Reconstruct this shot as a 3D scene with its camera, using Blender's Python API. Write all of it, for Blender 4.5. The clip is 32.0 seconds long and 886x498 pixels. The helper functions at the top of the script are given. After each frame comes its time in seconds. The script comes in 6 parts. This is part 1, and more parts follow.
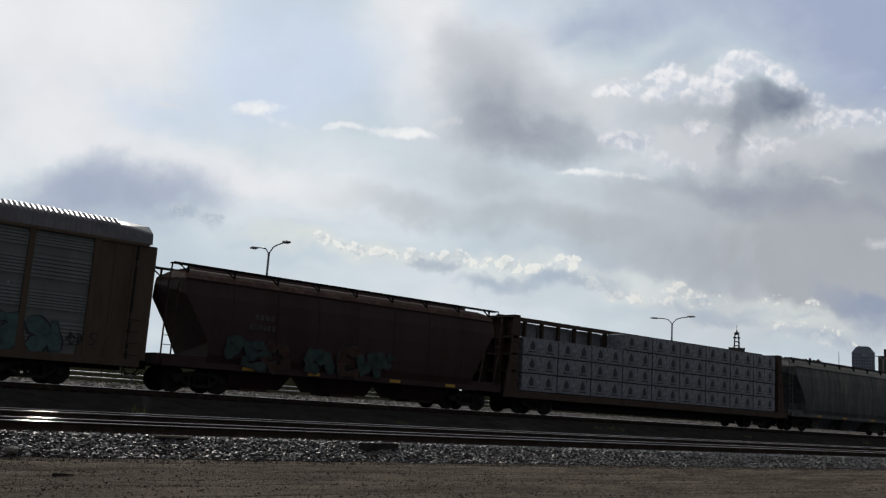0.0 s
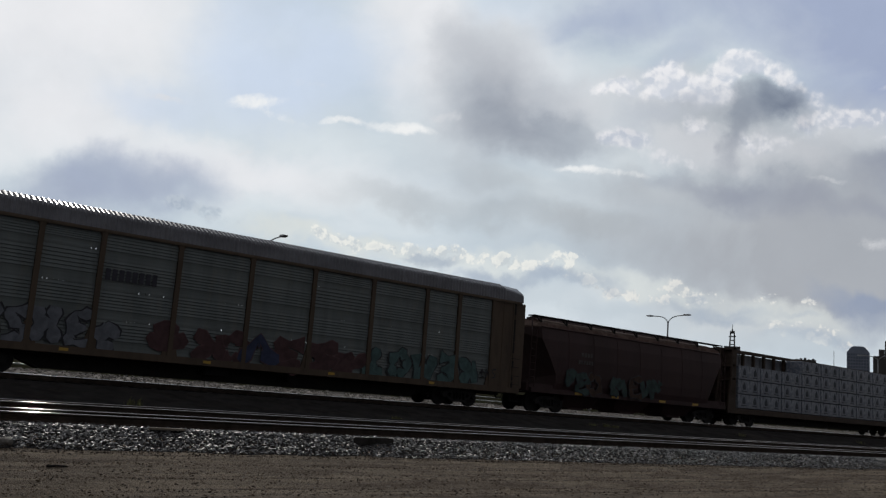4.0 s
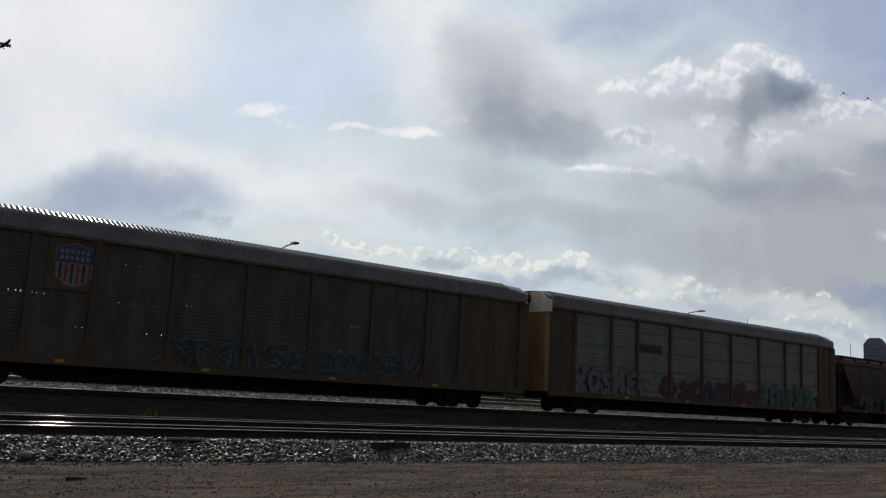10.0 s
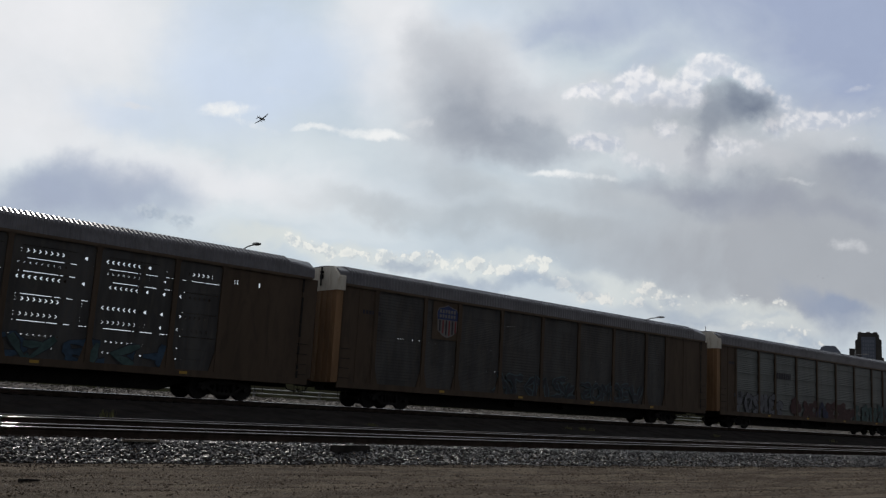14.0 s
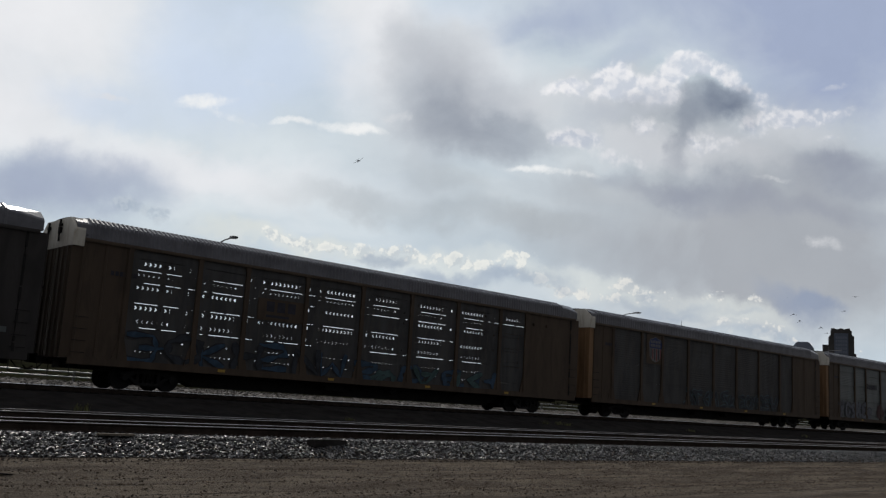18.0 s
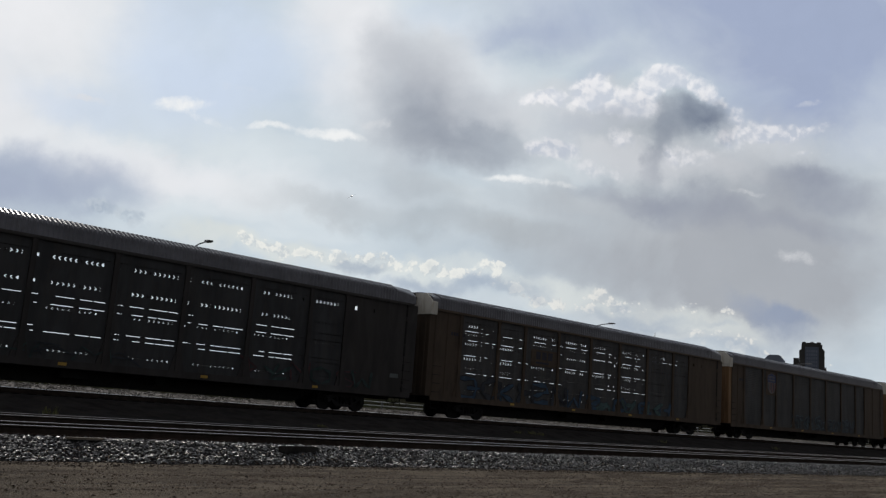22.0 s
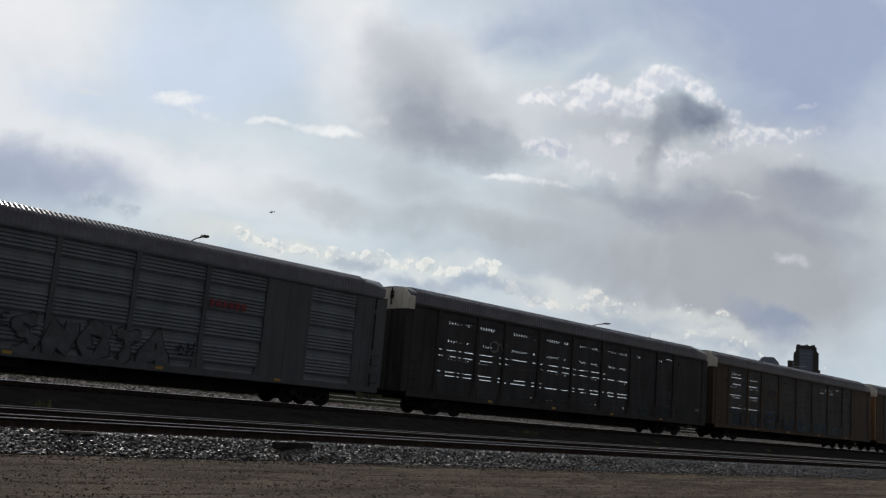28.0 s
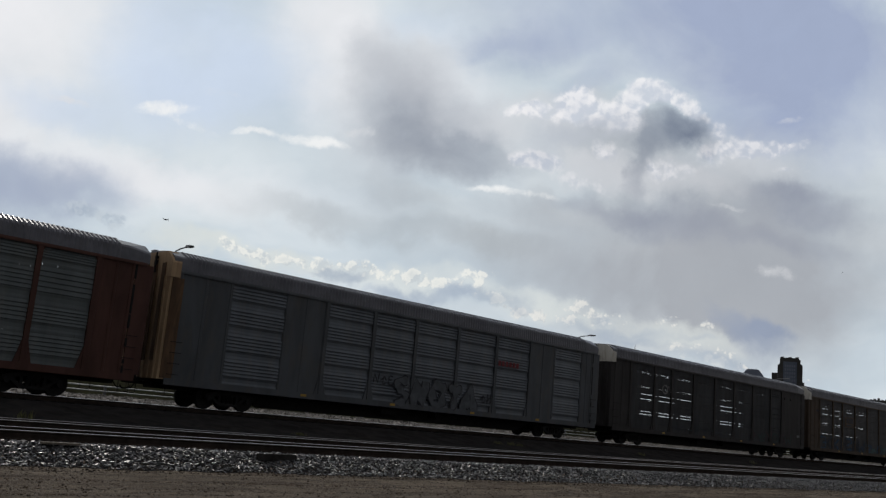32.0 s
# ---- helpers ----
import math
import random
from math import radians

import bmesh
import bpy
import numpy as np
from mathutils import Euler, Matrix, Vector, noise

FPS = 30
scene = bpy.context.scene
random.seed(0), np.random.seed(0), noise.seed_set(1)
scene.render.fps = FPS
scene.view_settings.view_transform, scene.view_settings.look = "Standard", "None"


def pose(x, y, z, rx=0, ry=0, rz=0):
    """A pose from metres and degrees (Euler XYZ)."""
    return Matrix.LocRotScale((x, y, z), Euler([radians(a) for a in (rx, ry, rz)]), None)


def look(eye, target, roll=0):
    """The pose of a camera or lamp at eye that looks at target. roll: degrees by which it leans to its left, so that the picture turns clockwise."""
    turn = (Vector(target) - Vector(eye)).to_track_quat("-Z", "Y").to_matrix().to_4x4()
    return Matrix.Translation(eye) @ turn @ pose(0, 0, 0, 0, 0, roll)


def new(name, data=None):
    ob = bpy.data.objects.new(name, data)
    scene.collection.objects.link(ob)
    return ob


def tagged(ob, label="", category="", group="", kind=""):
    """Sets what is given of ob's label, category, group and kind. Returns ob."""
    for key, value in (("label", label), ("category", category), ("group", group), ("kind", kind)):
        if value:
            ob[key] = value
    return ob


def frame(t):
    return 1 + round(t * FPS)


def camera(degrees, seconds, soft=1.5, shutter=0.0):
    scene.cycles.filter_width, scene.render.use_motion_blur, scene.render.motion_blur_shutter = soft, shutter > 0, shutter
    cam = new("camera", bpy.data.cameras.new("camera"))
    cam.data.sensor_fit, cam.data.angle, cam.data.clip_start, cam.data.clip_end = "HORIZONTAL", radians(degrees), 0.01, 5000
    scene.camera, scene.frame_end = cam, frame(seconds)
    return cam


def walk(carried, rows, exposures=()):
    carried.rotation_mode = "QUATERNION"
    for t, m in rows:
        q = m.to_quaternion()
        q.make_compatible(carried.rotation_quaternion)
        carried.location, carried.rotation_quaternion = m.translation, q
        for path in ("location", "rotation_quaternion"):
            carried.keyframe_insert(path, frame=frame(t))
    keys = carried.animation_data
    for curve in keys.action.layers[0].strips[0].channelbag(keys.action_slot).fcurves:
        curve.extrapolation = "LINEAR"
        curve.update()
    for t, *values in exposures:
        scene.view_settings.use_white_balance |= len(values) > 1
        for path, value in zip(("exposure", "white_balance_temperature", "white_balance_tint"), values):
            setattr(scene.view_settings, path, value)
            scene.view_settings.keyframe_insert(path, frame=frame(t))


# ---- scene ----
EYE = 1.2          # the camera's height over the dirt yard
RAIL = 1.055       # rail top under the train
SIDE = 31.38       # distance of the cars' near side
MID = SIDE + 1.5   # middle of the train's track
NEAR_RAIL = 0.5    # rail top of the two empty tracks

cam = camera(51.23, 32.0, soft=1.3)
walk(cam, [
    (0, pose(0, 0, EYE, 99.597, -3.697, -39.943)),
    (0.5, pose(0, 0, EYE, 99.504, -3.883, -39.870)),
    (1, pose(0, 0, EYE, 99.398, -4.123, -39.619)),
    (1.5, pose(0, 0, EYE, 99.498, -4.187, -39.578)),
    (2, pose(0, 0, EYE, 99.758, -4.232, -39.790)),
    (2.5, pose(0, 0, EYE, 99.536, -4.245, -40.061)),
    (3, pose(0, 0, EYE, 99.383, -4.221, -40.025)),
    (3.5, pose(0, 0, EYE, 99.382, -4.234, -40.049)),
    (5.5, pose(0, 0, EYE, 99.121, -4.457, -40.945)),
    (6, pose(0, 0, EYE, 99.194, -4.674, -40.660)),
    (6.5, pose(0, 0, EYE, 99.166, -4.699, -40.724)),
    (7, pose(0, 0, EYE, 99.375, -4.633, -41.002)),
    (7.5, pose(0, 0, EYE, 99.572, -4.671, -41.051)),
    (8, pose(0, 0, EYE, 99.623, -4.557, -41.090)),
    (8.5, pose(0, 0, EYE, 99.305, -4.036, -40.965)),
    (9, pose(0, 0, EYE, 98.756, -2.726, -40.160)),
    (9.5, pose(0, 0, EYE, 99.113, -2.527, -39.401)),
    (10, pose(0, 0, EYE, 99.463, -2.831, -39.270)),
    (10.5, pose(0, 0, EYE, 99.610, -2.732, -39.507)),
    (11, pose(0, 0, EYE, 100.080, -2.905, -40.030)),
    (11.5, pose(0, 0, EYE, 100.168, -3.213, -40.571)),
    (12, pose(0, 0, EYE, 100.095, -3.321, -41.071)),
    (12.5, pose(0, 0, EYE, 99.677, -3.195, -41.412)),
    (13, pose(0, 0, EYE, 99.317, -3.286, -41.562)),
    (13.5, pose(0, 0, EYE, 99.743, -3.327, -41.579)),
    (14, pose(0, 0, EYE, 99.797, -3.274, -41.686)),
    (14.5, pose(0, 0, EYE, 99.525, -3.292, -42.310)),
    (16.5, pose(0, 0, EYE, 99.562, -3.514, -43.072)),
    (17, pose(0, 0, EYE, 99.566, -3.389, -43.245)),
    (17.5, pose(0, 0, EYE, 99.638, -3.444, -43.225)),
    (18, pose(0, 0, EYE, 99.548, -3.407, -43.090)),
    (18.5, pose(0, 0, EYE, 99.526, -3.585, -43.317)),
    (19, pose(0, 0, EYE, 99.679, -3.843, -43.455)),
    (19.5, pose(0, 0, EYE, 99.962, -3.917, -43.571)),
    (20, pose(0, 0, EYE, 100.041, -3.967, -43.938)),
    (20.5, pose(0, 0, EYE, 100.143, -4.086, -44.190)),
    (21, pose(0, 0, EYE, 100.076, -4.161, -44.414)),
    (21.5, pose(0, 0, EYE, 99.971, -4.099, -44.663)),
    (22, pose(0, 0, EYE, 100.144, -4.134, -44.723)),
    (22.5, pose(0, 0, EYE, 100.363, -4.090, -44.852)),
    (23, pose(0, 0, EYE, 100.508, -3.900, -45.092)),
    (23.5, pose(0, 0, EYE, 100.918, -3.944, -45.040)),
    (24, pose(0, 0, EYE, 101.164, -4.100, -44.999)),
    (24.5, pose(0, 0, EYE, 101.245, -4.207, -45.053)),
    (25, pose(0, 0, EYE, 101.256, -4.465, -45.059)),
    (25.5, pose(0, 0, EYE, 101.001, -4.655, -45.002)),
    (27.5, pose(0, 0, EYE, 100.197, -4.721, -45.104)),
    (28, pose(0, 0, EYE, 100.052, -4.828, -45.082)),
    (28.5, pose(0, 0, EYE, 100.203, -4.731, -45.195)),
    (29, pose(0, 0, EYE, 100.538, -4.733, -45.530)),
    (29.5, pose(0, 0, EYE, 100.888, -4.817, -45.734)),
    (30, pose(0, 0, EYE, 101.189, -4.976, -45.847)),
    (30.5, pose(0, 0, EYE, 101.021, -5.156, -45.857)),
    (31, pose(0, 0, EYE, 100.762, -5.070, -45.942)),
    (31.5, pose(0, 0, EYE, 100.799, -5.030, -46.022)),
    (32, pose(0, 0, EYE, 100.828, -4.905, -45.986)),
])


def train_x(t):
    """Where the front end of the first car rack stands at t seconds."""
    return 13.467 + 4.5562 * t - 0.003817 * (t - 16) ** 2


# ---- sky and sun ----
SUN_UP, SUN_AZ = 33.0, 20.0   # degrees; azimuth from +y towards +x
AXIS = (0.64774, 0.74452, 0.16163)
ACROSS = (0.74700, -0.66234, 0.05733)
UPRIGHT = (-0.14974, -0.08361, 0.98518)


def lin(*c):
    """Linear colour of an sRGB colour of 0 to 255."""
    return tuple(((v / 255 + 0.055) / 1.055) ** 2.4 if v > 10 else v / 255 / 12.92 for v in c) + (1.0,)


class Nodes:
    """Short hand for building node trees."""

    def __init__(self, tree):
        self.tree = tree
        tree.nodes.clear()

    def add(self, kind, ins=(), operation="", clamp=False, data_type="", mode=""):
        n = self.tree.nodes.new(kind)
        if operation:
            n.operation = operation
        if clamp:
            n.use_clamp = True
        if data_type:
            n.data_type = data_type
        if mode and kind == "ShaderNodeMapping":
            n.vector_type = mode
        if mode and kind == "ShaderNodeTexGradient":
            n.gradient_type = mode
        if mode and kind == "ShaderNodeMapRange":
            n.interpolation_type = mode
        for k, v in dict(ins).items():
            s = n.inputs[k]
            if isinstance(v, bpy.types.NodeSocket):
                self.tree.links.new(v, s)
            else:
                s.default_value = v
        return n

    def math(self, op, a, b=0.0, c=0.0, clamp=False):
        return self.add("ShaderNodeMath", {0: a, 1: b, 2: c}, operation=op, clamp=clamp).outputs[0]

    def mix(self, f, a, b):
        return self.add("ShaderNodeMix", {0: f, 6: a, 7: b}, data_type="RGBA").outputs[2]

    def noise(self, vec, scale, detail=5.0, rough=0.55, warp=0.0, out=0):
        return self.add("ShaderNodeTexNoise", {"Vector": vec, "Scale": scale, "Detail": detail, "Roughness": rough, "Distortion": warp}).outputs[out]

    def span(self, v, a, b, c=0.0, d=1.0):
        return self.add("ShaderNodeMapRange", {0: v, 1: a, 2: b, 3: c, 4: d}, mode="SMOOTHSTEP").outputs[0]


def make_sky():
    world = bpy.data.worlds.new("sky")
    scene.world = world
    world.use_nodes = True
    n = Nodes(world.node_tree)
    way = n.add("ShaderNodeTexCoord").outputs["Generated"]

    def dot(v):
        return n.add("ShaderNodeVectorMath", {0: way, 1: v}, operation="DOT_PRODUCT").outputs["Value"]

    ahead = dot(AXIS)
    depth = n.math("MAXIMUM", ahead, 0.12)
    # flat sky plane before the yard, in thousandths of its distance
    flat = n.add("ShaderNodeCombineXYZ", {0: n.math("DIVIDE", dot(ACROSS), depth), 1: n.math("DIVIDE", dot(UPRIGHT), depth)}).outputs[0]
    warp_a = n.noise(flat, 5.0, 4.0, 0.55, out=1)
    warp_b = n.noise(flat, 22.0, 5.0, 0.6, out=1)

    def push(vec, by, amount):
        off = n.add("ShaderNodeVectorMath", {0: by, 1: (0.5, 0.5, 0.5)}, operation="SUBTRACT").outputs[0]
        return n.add("ShaderNodeVectorMath", {0: off, 1: (amount, amount, 0.0), 2: vec}, operation="MULTIPLY_ADD").outputs[0]

    soft = push(push(flat, warp_a, 0.10), warp_b, 0.045)
    crisp = push(push(flat, warp_a, 0.03), warp_b, 0.02)
    ragged = push(flat, warp_b, 0.012)

    def blob(vec, x, y, rx, ry, turn=0.0):
        place = n.add("ShaderNodeMapping", {"Vector": vec, "Location": ((x - 784) / 1635, (441 - y) / 1635, 0), "Rotation": (0, 0, radians(-turn)),
                                           "Scale": (rx / 1635, ry / 1635, 1)}, mode="TEXTURE").outputs[0]
        ball = n.add("ShaderNodeTexGradient", {"Vector": place}, mode="SPHERICAL").outputs[1]
        return n.span(ball, 0.0, 0.85)

    def blobs(vec, rows):
        total = None
        for *where, amount in rows:
            b = n.math("MULTIPLY", blob(vec, *where), amount)
            total = b if total is None else n.math("ADD", total, b)
        return total

    air = n.add("ShaderNodeTexSky")
    air.sky_type, air.sun_disc, air.sun_elevation, air.sun_rotation, air.dust_density = "NISHITA", False, radians(SUN_UP), radians(SUN_AZ), 2.0
    clear = air.outputs[0]
    clear = n.add("ShaderNodeVectorMath", {0: clear, "Scale": SKY_STRENGTH}, operation="SCALE").outputs[0]
    sun_way = (math.cos(radians(SUN_UP)) * math.sin(radians(SUN_AZ)), math.cos(radians(SUN_UP)) * math.cos(radians(SUN_AZ)), math.sin(radians(SUN_UP)))
    to_sun = dot(sun_way)
    # veil of high cloud with broad fibres that fan down to the right
    fan = n.add("ShaderNodeMapping", {"Vector": push(flat, warp_a, 0.10), "Rotation": (0, 0, radians(24)), "Scale": (1.0, 2.6, 1)}).outputs[0]
    fibre = n.noise(fan, 4.0, 4.0, 0.5, 0.2)
    sky = n.mix(n.span(fibre, 0.3, 0.72), lin(*VEIL_LOW), lin(*VEIL_HIGH))

    def billows(at, grain):
        """Heads of cumulus: rounded cells broken up by finer noise."""
        v = n.add("ShaderNodeTexVoronoi", {"Vector": at, "Scale": grain * 1.6, "Detail": 2.0, "Roughness": 0.6, "Lacunarity": 2.4, "Randomness": 1.0})
        return n.math("SUBTRACT", n.noise(at, grain, 7.0, 0.6, 0.2), n.math("MULTIPLY", v.outputs["Distance"], 0.34))

    sunward = n.add("ShaderNodeVectorMath", {0: ragged, 1: (-0.003, 0.006, 0.0)}, operation="ADD").outputs[0]
    for kind, colour, grain, rows in CLOUDS:
        field = blobs(soft if kind == "soft" else crisp, rows)
        if kind == "soft":
            rough = n.noise(ragged, grain, 6.0, 0.55, 0.4)
            thick = n.math("MULTIPLY", n.math("TANH", n.math("MULTIPLY", field, 0.95)), n.span(rough, 0.22, 0.72, 0.55, 1.3))
            sky = n.mix(n.math("MINIMUM", thick, 0.93), sky, lin(*colour))
        elif kind == "streak":
            puff = n.math("SUBTRACT", n.noise(ragged, grain, 7.0, 0.65, 0.2), 0.5)
            body = n.math("MULTIPLY_ADD", puff, n.span(field, 0.0, 0.4, 0.0, 3.2), field)
            sky = n.mix(n.span(body, 0.12, 1.5, 0.0, 0.9), sky, lin(*colour))
        else:
            # backlit heaps: heads bright towards the sun, greyer behind and in the thick of them
            low, high, most, relief, broken = HEAPS[kind]
            head = billows(ragged, grain)
            body = n.math("MULTIPLY_ADD", n.math("SUBTRACT", head, 0.28), n.span(field, 0.0, 0.45, 0.0, broken), field)
            facing = n.span(n.math("SUBTRACT", head, billows(sunward, grain)), -relief, relief)
            shade = (colour[0] * 0.83, colour[1] * 0.86, colour[2] * 0.9)
            tone = n.math("MULTIPLY", facing, n.span(body, 0.5, 1.9, 1.0, 0.45))
            sky = n.mix(n.span(body, low, high, 0.0, most), sky, n.mix(tone, lin(*shade), lin(*colour)))
    # fine mottling of all of it
    mottle = n.span(n.noise(flat, 16.0, 5.0, 0.6, 0.3), 0.2, 0.8, 0.975, 1.025)
    sky = n.add("ShaderNodeVectorMath", {0: sky, "Scale": mottle}, operation="SCALE").outputs[0]
    # the rest of the dome: blue with broken cloud, brighter towards the sun
    lit = n.span(to_sun, -0.3, 1.0, DOME_BACK, 1.0)
    whole = n.noise(way, 2.2, 6.0, 0.55, 0.5)
    dome = n.mix(n.span(whole, 0.35, 0.65, 0.5, 0.95), clear, n.add("ShaderNodeVectorMath", {0: lin(213, 212, 213)[:3], "Scale": lit}, operation="SCALE").outputs[0])
    sky = n.mix(n.span(ahead, 0.62, 0.80), dome, sky)
    back = n.add("ShaderNodeBackground", {"Color": sky, "Strength": 1.0})
    n.add("ShaderNodeOutputWorld", {"Surface": back.outputs[0]})


SKY_STRENGTH, DOME_BACK = 0.06, 0.43
VEIL_LOW, VEIL_HIGH = (192, 205, 215), (217, 225, 230)
HEAPS = {"heap": (0.12, 0.7, 0.85, 0.12, 1.5), "band": (0.1, 0.6, 0.8, 0.11, 3.0), "puff": (0.1, 0.9, 0.6, 0.15, 2.0)}
CLOUDS = []


def cloud(kind, colour, grain, *rows):
    """One layer of cloud. rows: middle across and down, half width and height, lean, strength."""
    CLOUDS.append((kind, colour, grain, rows))


cloud("soft", (236, 236, 239), 3.0, (40, 30, 430, 270, 0, 1.0), (60, 220, 260, 100, 0, 0.5), (680, 30, 140, 190, 10, 1.0), (880, 110, 170, 120, 30, 0.55), (320, 285, 330, 70, 8, 0.6), (700, 160, 120, 90, 0, 0.5), (560, 320, 300, 70, 5, 0.3))
cloud("soft", (204, 217, 236), 5.0, (450, 100, 240, 160, -5, 1.1), (230, 185, 170, 60, 10, 0.55), (560, 150, 140, 110, 0, 0.45), (850, 10, 130, 60, 0, 0.35), (370, 30, 120, 60, 0, 0.4))
cloud("soft", (157, 169, 197), 5.0, (1330, -30, 540, 170, 3, 1.3), (1560, 60, 320, 210, 0, 1.4), (1080, 30, 190, 80, -15, 0.65), (1150, 105, 90, 45, -20, 0.55), (1470, 150, 190, 70, 0, 0.6), (960, 40, 110, 50, -10, 0.3))
cloud("soft", (165, 169, 176), 4.0, (1450, 340, 560, 220, 5, 1.0), (1240, 400, 480, 130, 8, 0.5), (1500, 460, 340, 150, 0, 0.5), (1100, 320, 220, 60, 5, 0.4), (1180, 190, 190, 90, 10, 0.5), (1330, 500, 480, 160, 8, 0.75), (1050, 430, 360, 70, 8, 0.4))
cloud("soft", (162, 172, 193), 6.0, (170, 335, 230, 90, -4, 0.75), (50, 335, 180, 70, 0, 0.4), (260, 330, 150, 70, 10, 0.3), (120, 290, 150, 45, -8, 0.25))
# the dark cloud with its ragged veil
cloud("soft", (190, 194, 201), 6.0, (800, 150, 150, 160, 20, 0.75), (750, 80, 70, 110, 10, 0.45), (910, 195, 200, 110, 0, 0.7), (850, 105, 120, 90, 0, 0.35), (760, 290, 150, 80, 30, 0.35))
cloud("soft", (136, 144, 158), 7.0, (805, 208, 130, 84, 15, 0.27), (870, 225, 170, 62, 5, 0.4), (955, 232, 140, 52, 0, 0.38), (825, 160, 100, 90, 30, 0.18), (905, 180, 130, 70, 0, 0.2))
cloud("soft", (166, 171, 176), 6.0, (925, 380, 210, 46, 4, 0.5), (860, 345, 190, 60, 20, 0.28), (740, 362, 160, 36, 8, 0.35), (1010, 386, 110, 30, 0, 0.3), (640, 345, 160, 40, 8, 0.2), (830, 300, 150, 40, 10, 0.25))
cloud("soft", (143, 149, 165), 6.0, (1545, 285, 160, 64, 3, 0.8), (1500, 262, 90, 32, 0, 0.4), (1325, 345, 150, 56, 12, 0.55), (1230, 330, 120, 30, 5, 0.4), (1430, 345, 160, 34, 5, 0.35), (1560, 362, 150, 40, 5, 0.35), (1140, 300, 90, 30, 15, 0.3))
cloud("soft", (214, 215, 219), 5.0, (1180, 250, 150, 42, 15, 0.6), (1340, 265, 150, 55, 0, 0.5), (1430, 212, 140, 50, 5, 0.6), (1100, 150, 120, 50, 0, 0.5), (1010, 180, 110, 50, 0, 0.5))
# heaps
cloud("heap", (243, 242, 244), 17.0, (1252, 108, 70, 44, 0, 1.0), (1215, 150, 70, 52, 0, 0.8), (1300, 112, 84, 40, 10, 0.85), (1350, 142, 60, 24, 25, 0.75), (1130, 128, 64, 42, 0, 0.9), (1080, 156, 95, 32, 0, 0.7), (1025, 150, 70, 22, -10, 0.6), (1165, 165, 70, 44, 0, 0.7))
cloud("heap", (228, 228, 232), 20.0, (1060, 232, 95, 30, -5, 0.8), (1125, 258, 110, 32, 20, 0.65), (1400, 208, 95, 44, 0, 0.65), (1475, 198, 100, 26, -4, 0.6), (1385, 168, 60, 30, 20, 0.7), (1200, 212, 70, 50, 0, 0.5), (1535, 190, 70, 14, -14, 0.6), (1540, 228, 80, 12, -4, 0.7), (1300, 245, 90, 40, 0, 0.45))
cloud("soft", (188, 193, 203), 9.0, (1140, 190, 110, 30, 5, 0.55), (1100, 205, 80, 22, 0, 0.4), (1210, 175, 50, 26, -20, 0.35))
cloud("soft", (112, 122, 141), 10.0, (1280, 182, 84, 56, -20, 0.85), (1322, 168, 70, 42, -15, 0.75), (1246, 232, 32, 90, 0, 0.62), (1350, 190, 60, 34, 0, 0.4), (1290, 150, 40, 26, 0, 0.4))
cloud("streak", (242, 243, 243), 26.0, (395, 176, 66, 18, -4, 0.8), (440, 180, 60, 14, -8, 0.6), (455, 205, 80, 12, 20, 0.55), (560, 217, 52, 11, -3, 1.0), (645, 221, 95, 16, 2, 1.0), (690, 228, 60, 12, 0, 0.7), (1030, 293, 130, 12, 3, 0.9), (950, 288, 80, 10, 0, 0.4))
cloud("streak", (222, 223, 226), 26.0, (1500, 422, 80, 22, 8, 0.5), (1535, 140, 50, 12, -10, 0.5), (385, 266, 24, 7, -20, 0.7), (240, 172, 110, 10, 12, 0.45), (200, 240, 110, 11, -15, 0.4), (590, 82, 40, 9, -10, 0.5), (1420, 308, 90, 8, 3, 0.5), (740, 200, 60, 14, -15, 0.5), (500, 150, 90, 12, 8, 0.3))
# far band of heaps over the roofs
cloud("soft", (216, 221, 219), 8.0, (600, 425, 260, 30, 7, 0.8), (860, 462, 240, 34, 9, 0.75), (1130, 512, 220, 34, 8, 0.7), (1340, 560, 200, 34, 6, 0.6), (480, 400, 140, 30, 8, 0.5))
cloud("band", (238, 238, 232), 38.0, (520, 414, 66, 20, 8, 0.8), (590, 427, 66, 22, 8, 0.85), (645, 438, 56, 18, 8, 0.8), (700, 438, 60, 22, 6, 0.8), (765, 442, 66, 26, 8, 0.85), (850, 457, 70, 24, 8, 0.85), (905, 466, 46, 18, 10, 0.8), (962, 452, 44, 20, 0, 0.9), (985, 482, 70, 26, 8, 0.8))
cloud("band", (231, 230, 225), 38.0, (1100, 520, 120, 17, 8, 0.75), (1142, 502, 42, 21, 0, 0.85), (1205, 520, 100, 22, 6, 0.75), (1322, 526, 34, 20, 0, 0.8), (1385, 526, 46, 13, 0, 0.6), (1380, 582, 125, 28, 8, 0.85), (1445, 602, 70, 16, 8, 0.7), (1540, 622, 90, 22, 0, 0.6), (1050, 505, 60, 14, 0, 0.5))
cloud("puff", (190, 199, 208), 38.0, (275, 366, 50, 24, 10, 1.1), (328, 381, 42, 22, 0, 1.1), (372, 392, 36, 16, 0, 0.8))
cloud("soft", (160, 173, 190), 16.0, (735, 448, 75, 20, 6, 0.85), (690, 442, 50, 12, 0, 0.5), (880, 494, 150, 24, 8, 0.8), (1000, 498, 85, 20, 0, 0.75), (1230, 546, 140, 20, 8, 0.75), (1400, 604, 110, 16, 6, 0.6), (1270, 566, 100, 12, 8, 0.5), (1215, 522, 40, 12, 10, 0.5), (1370, 560, 40, 9, 0, 0.3))
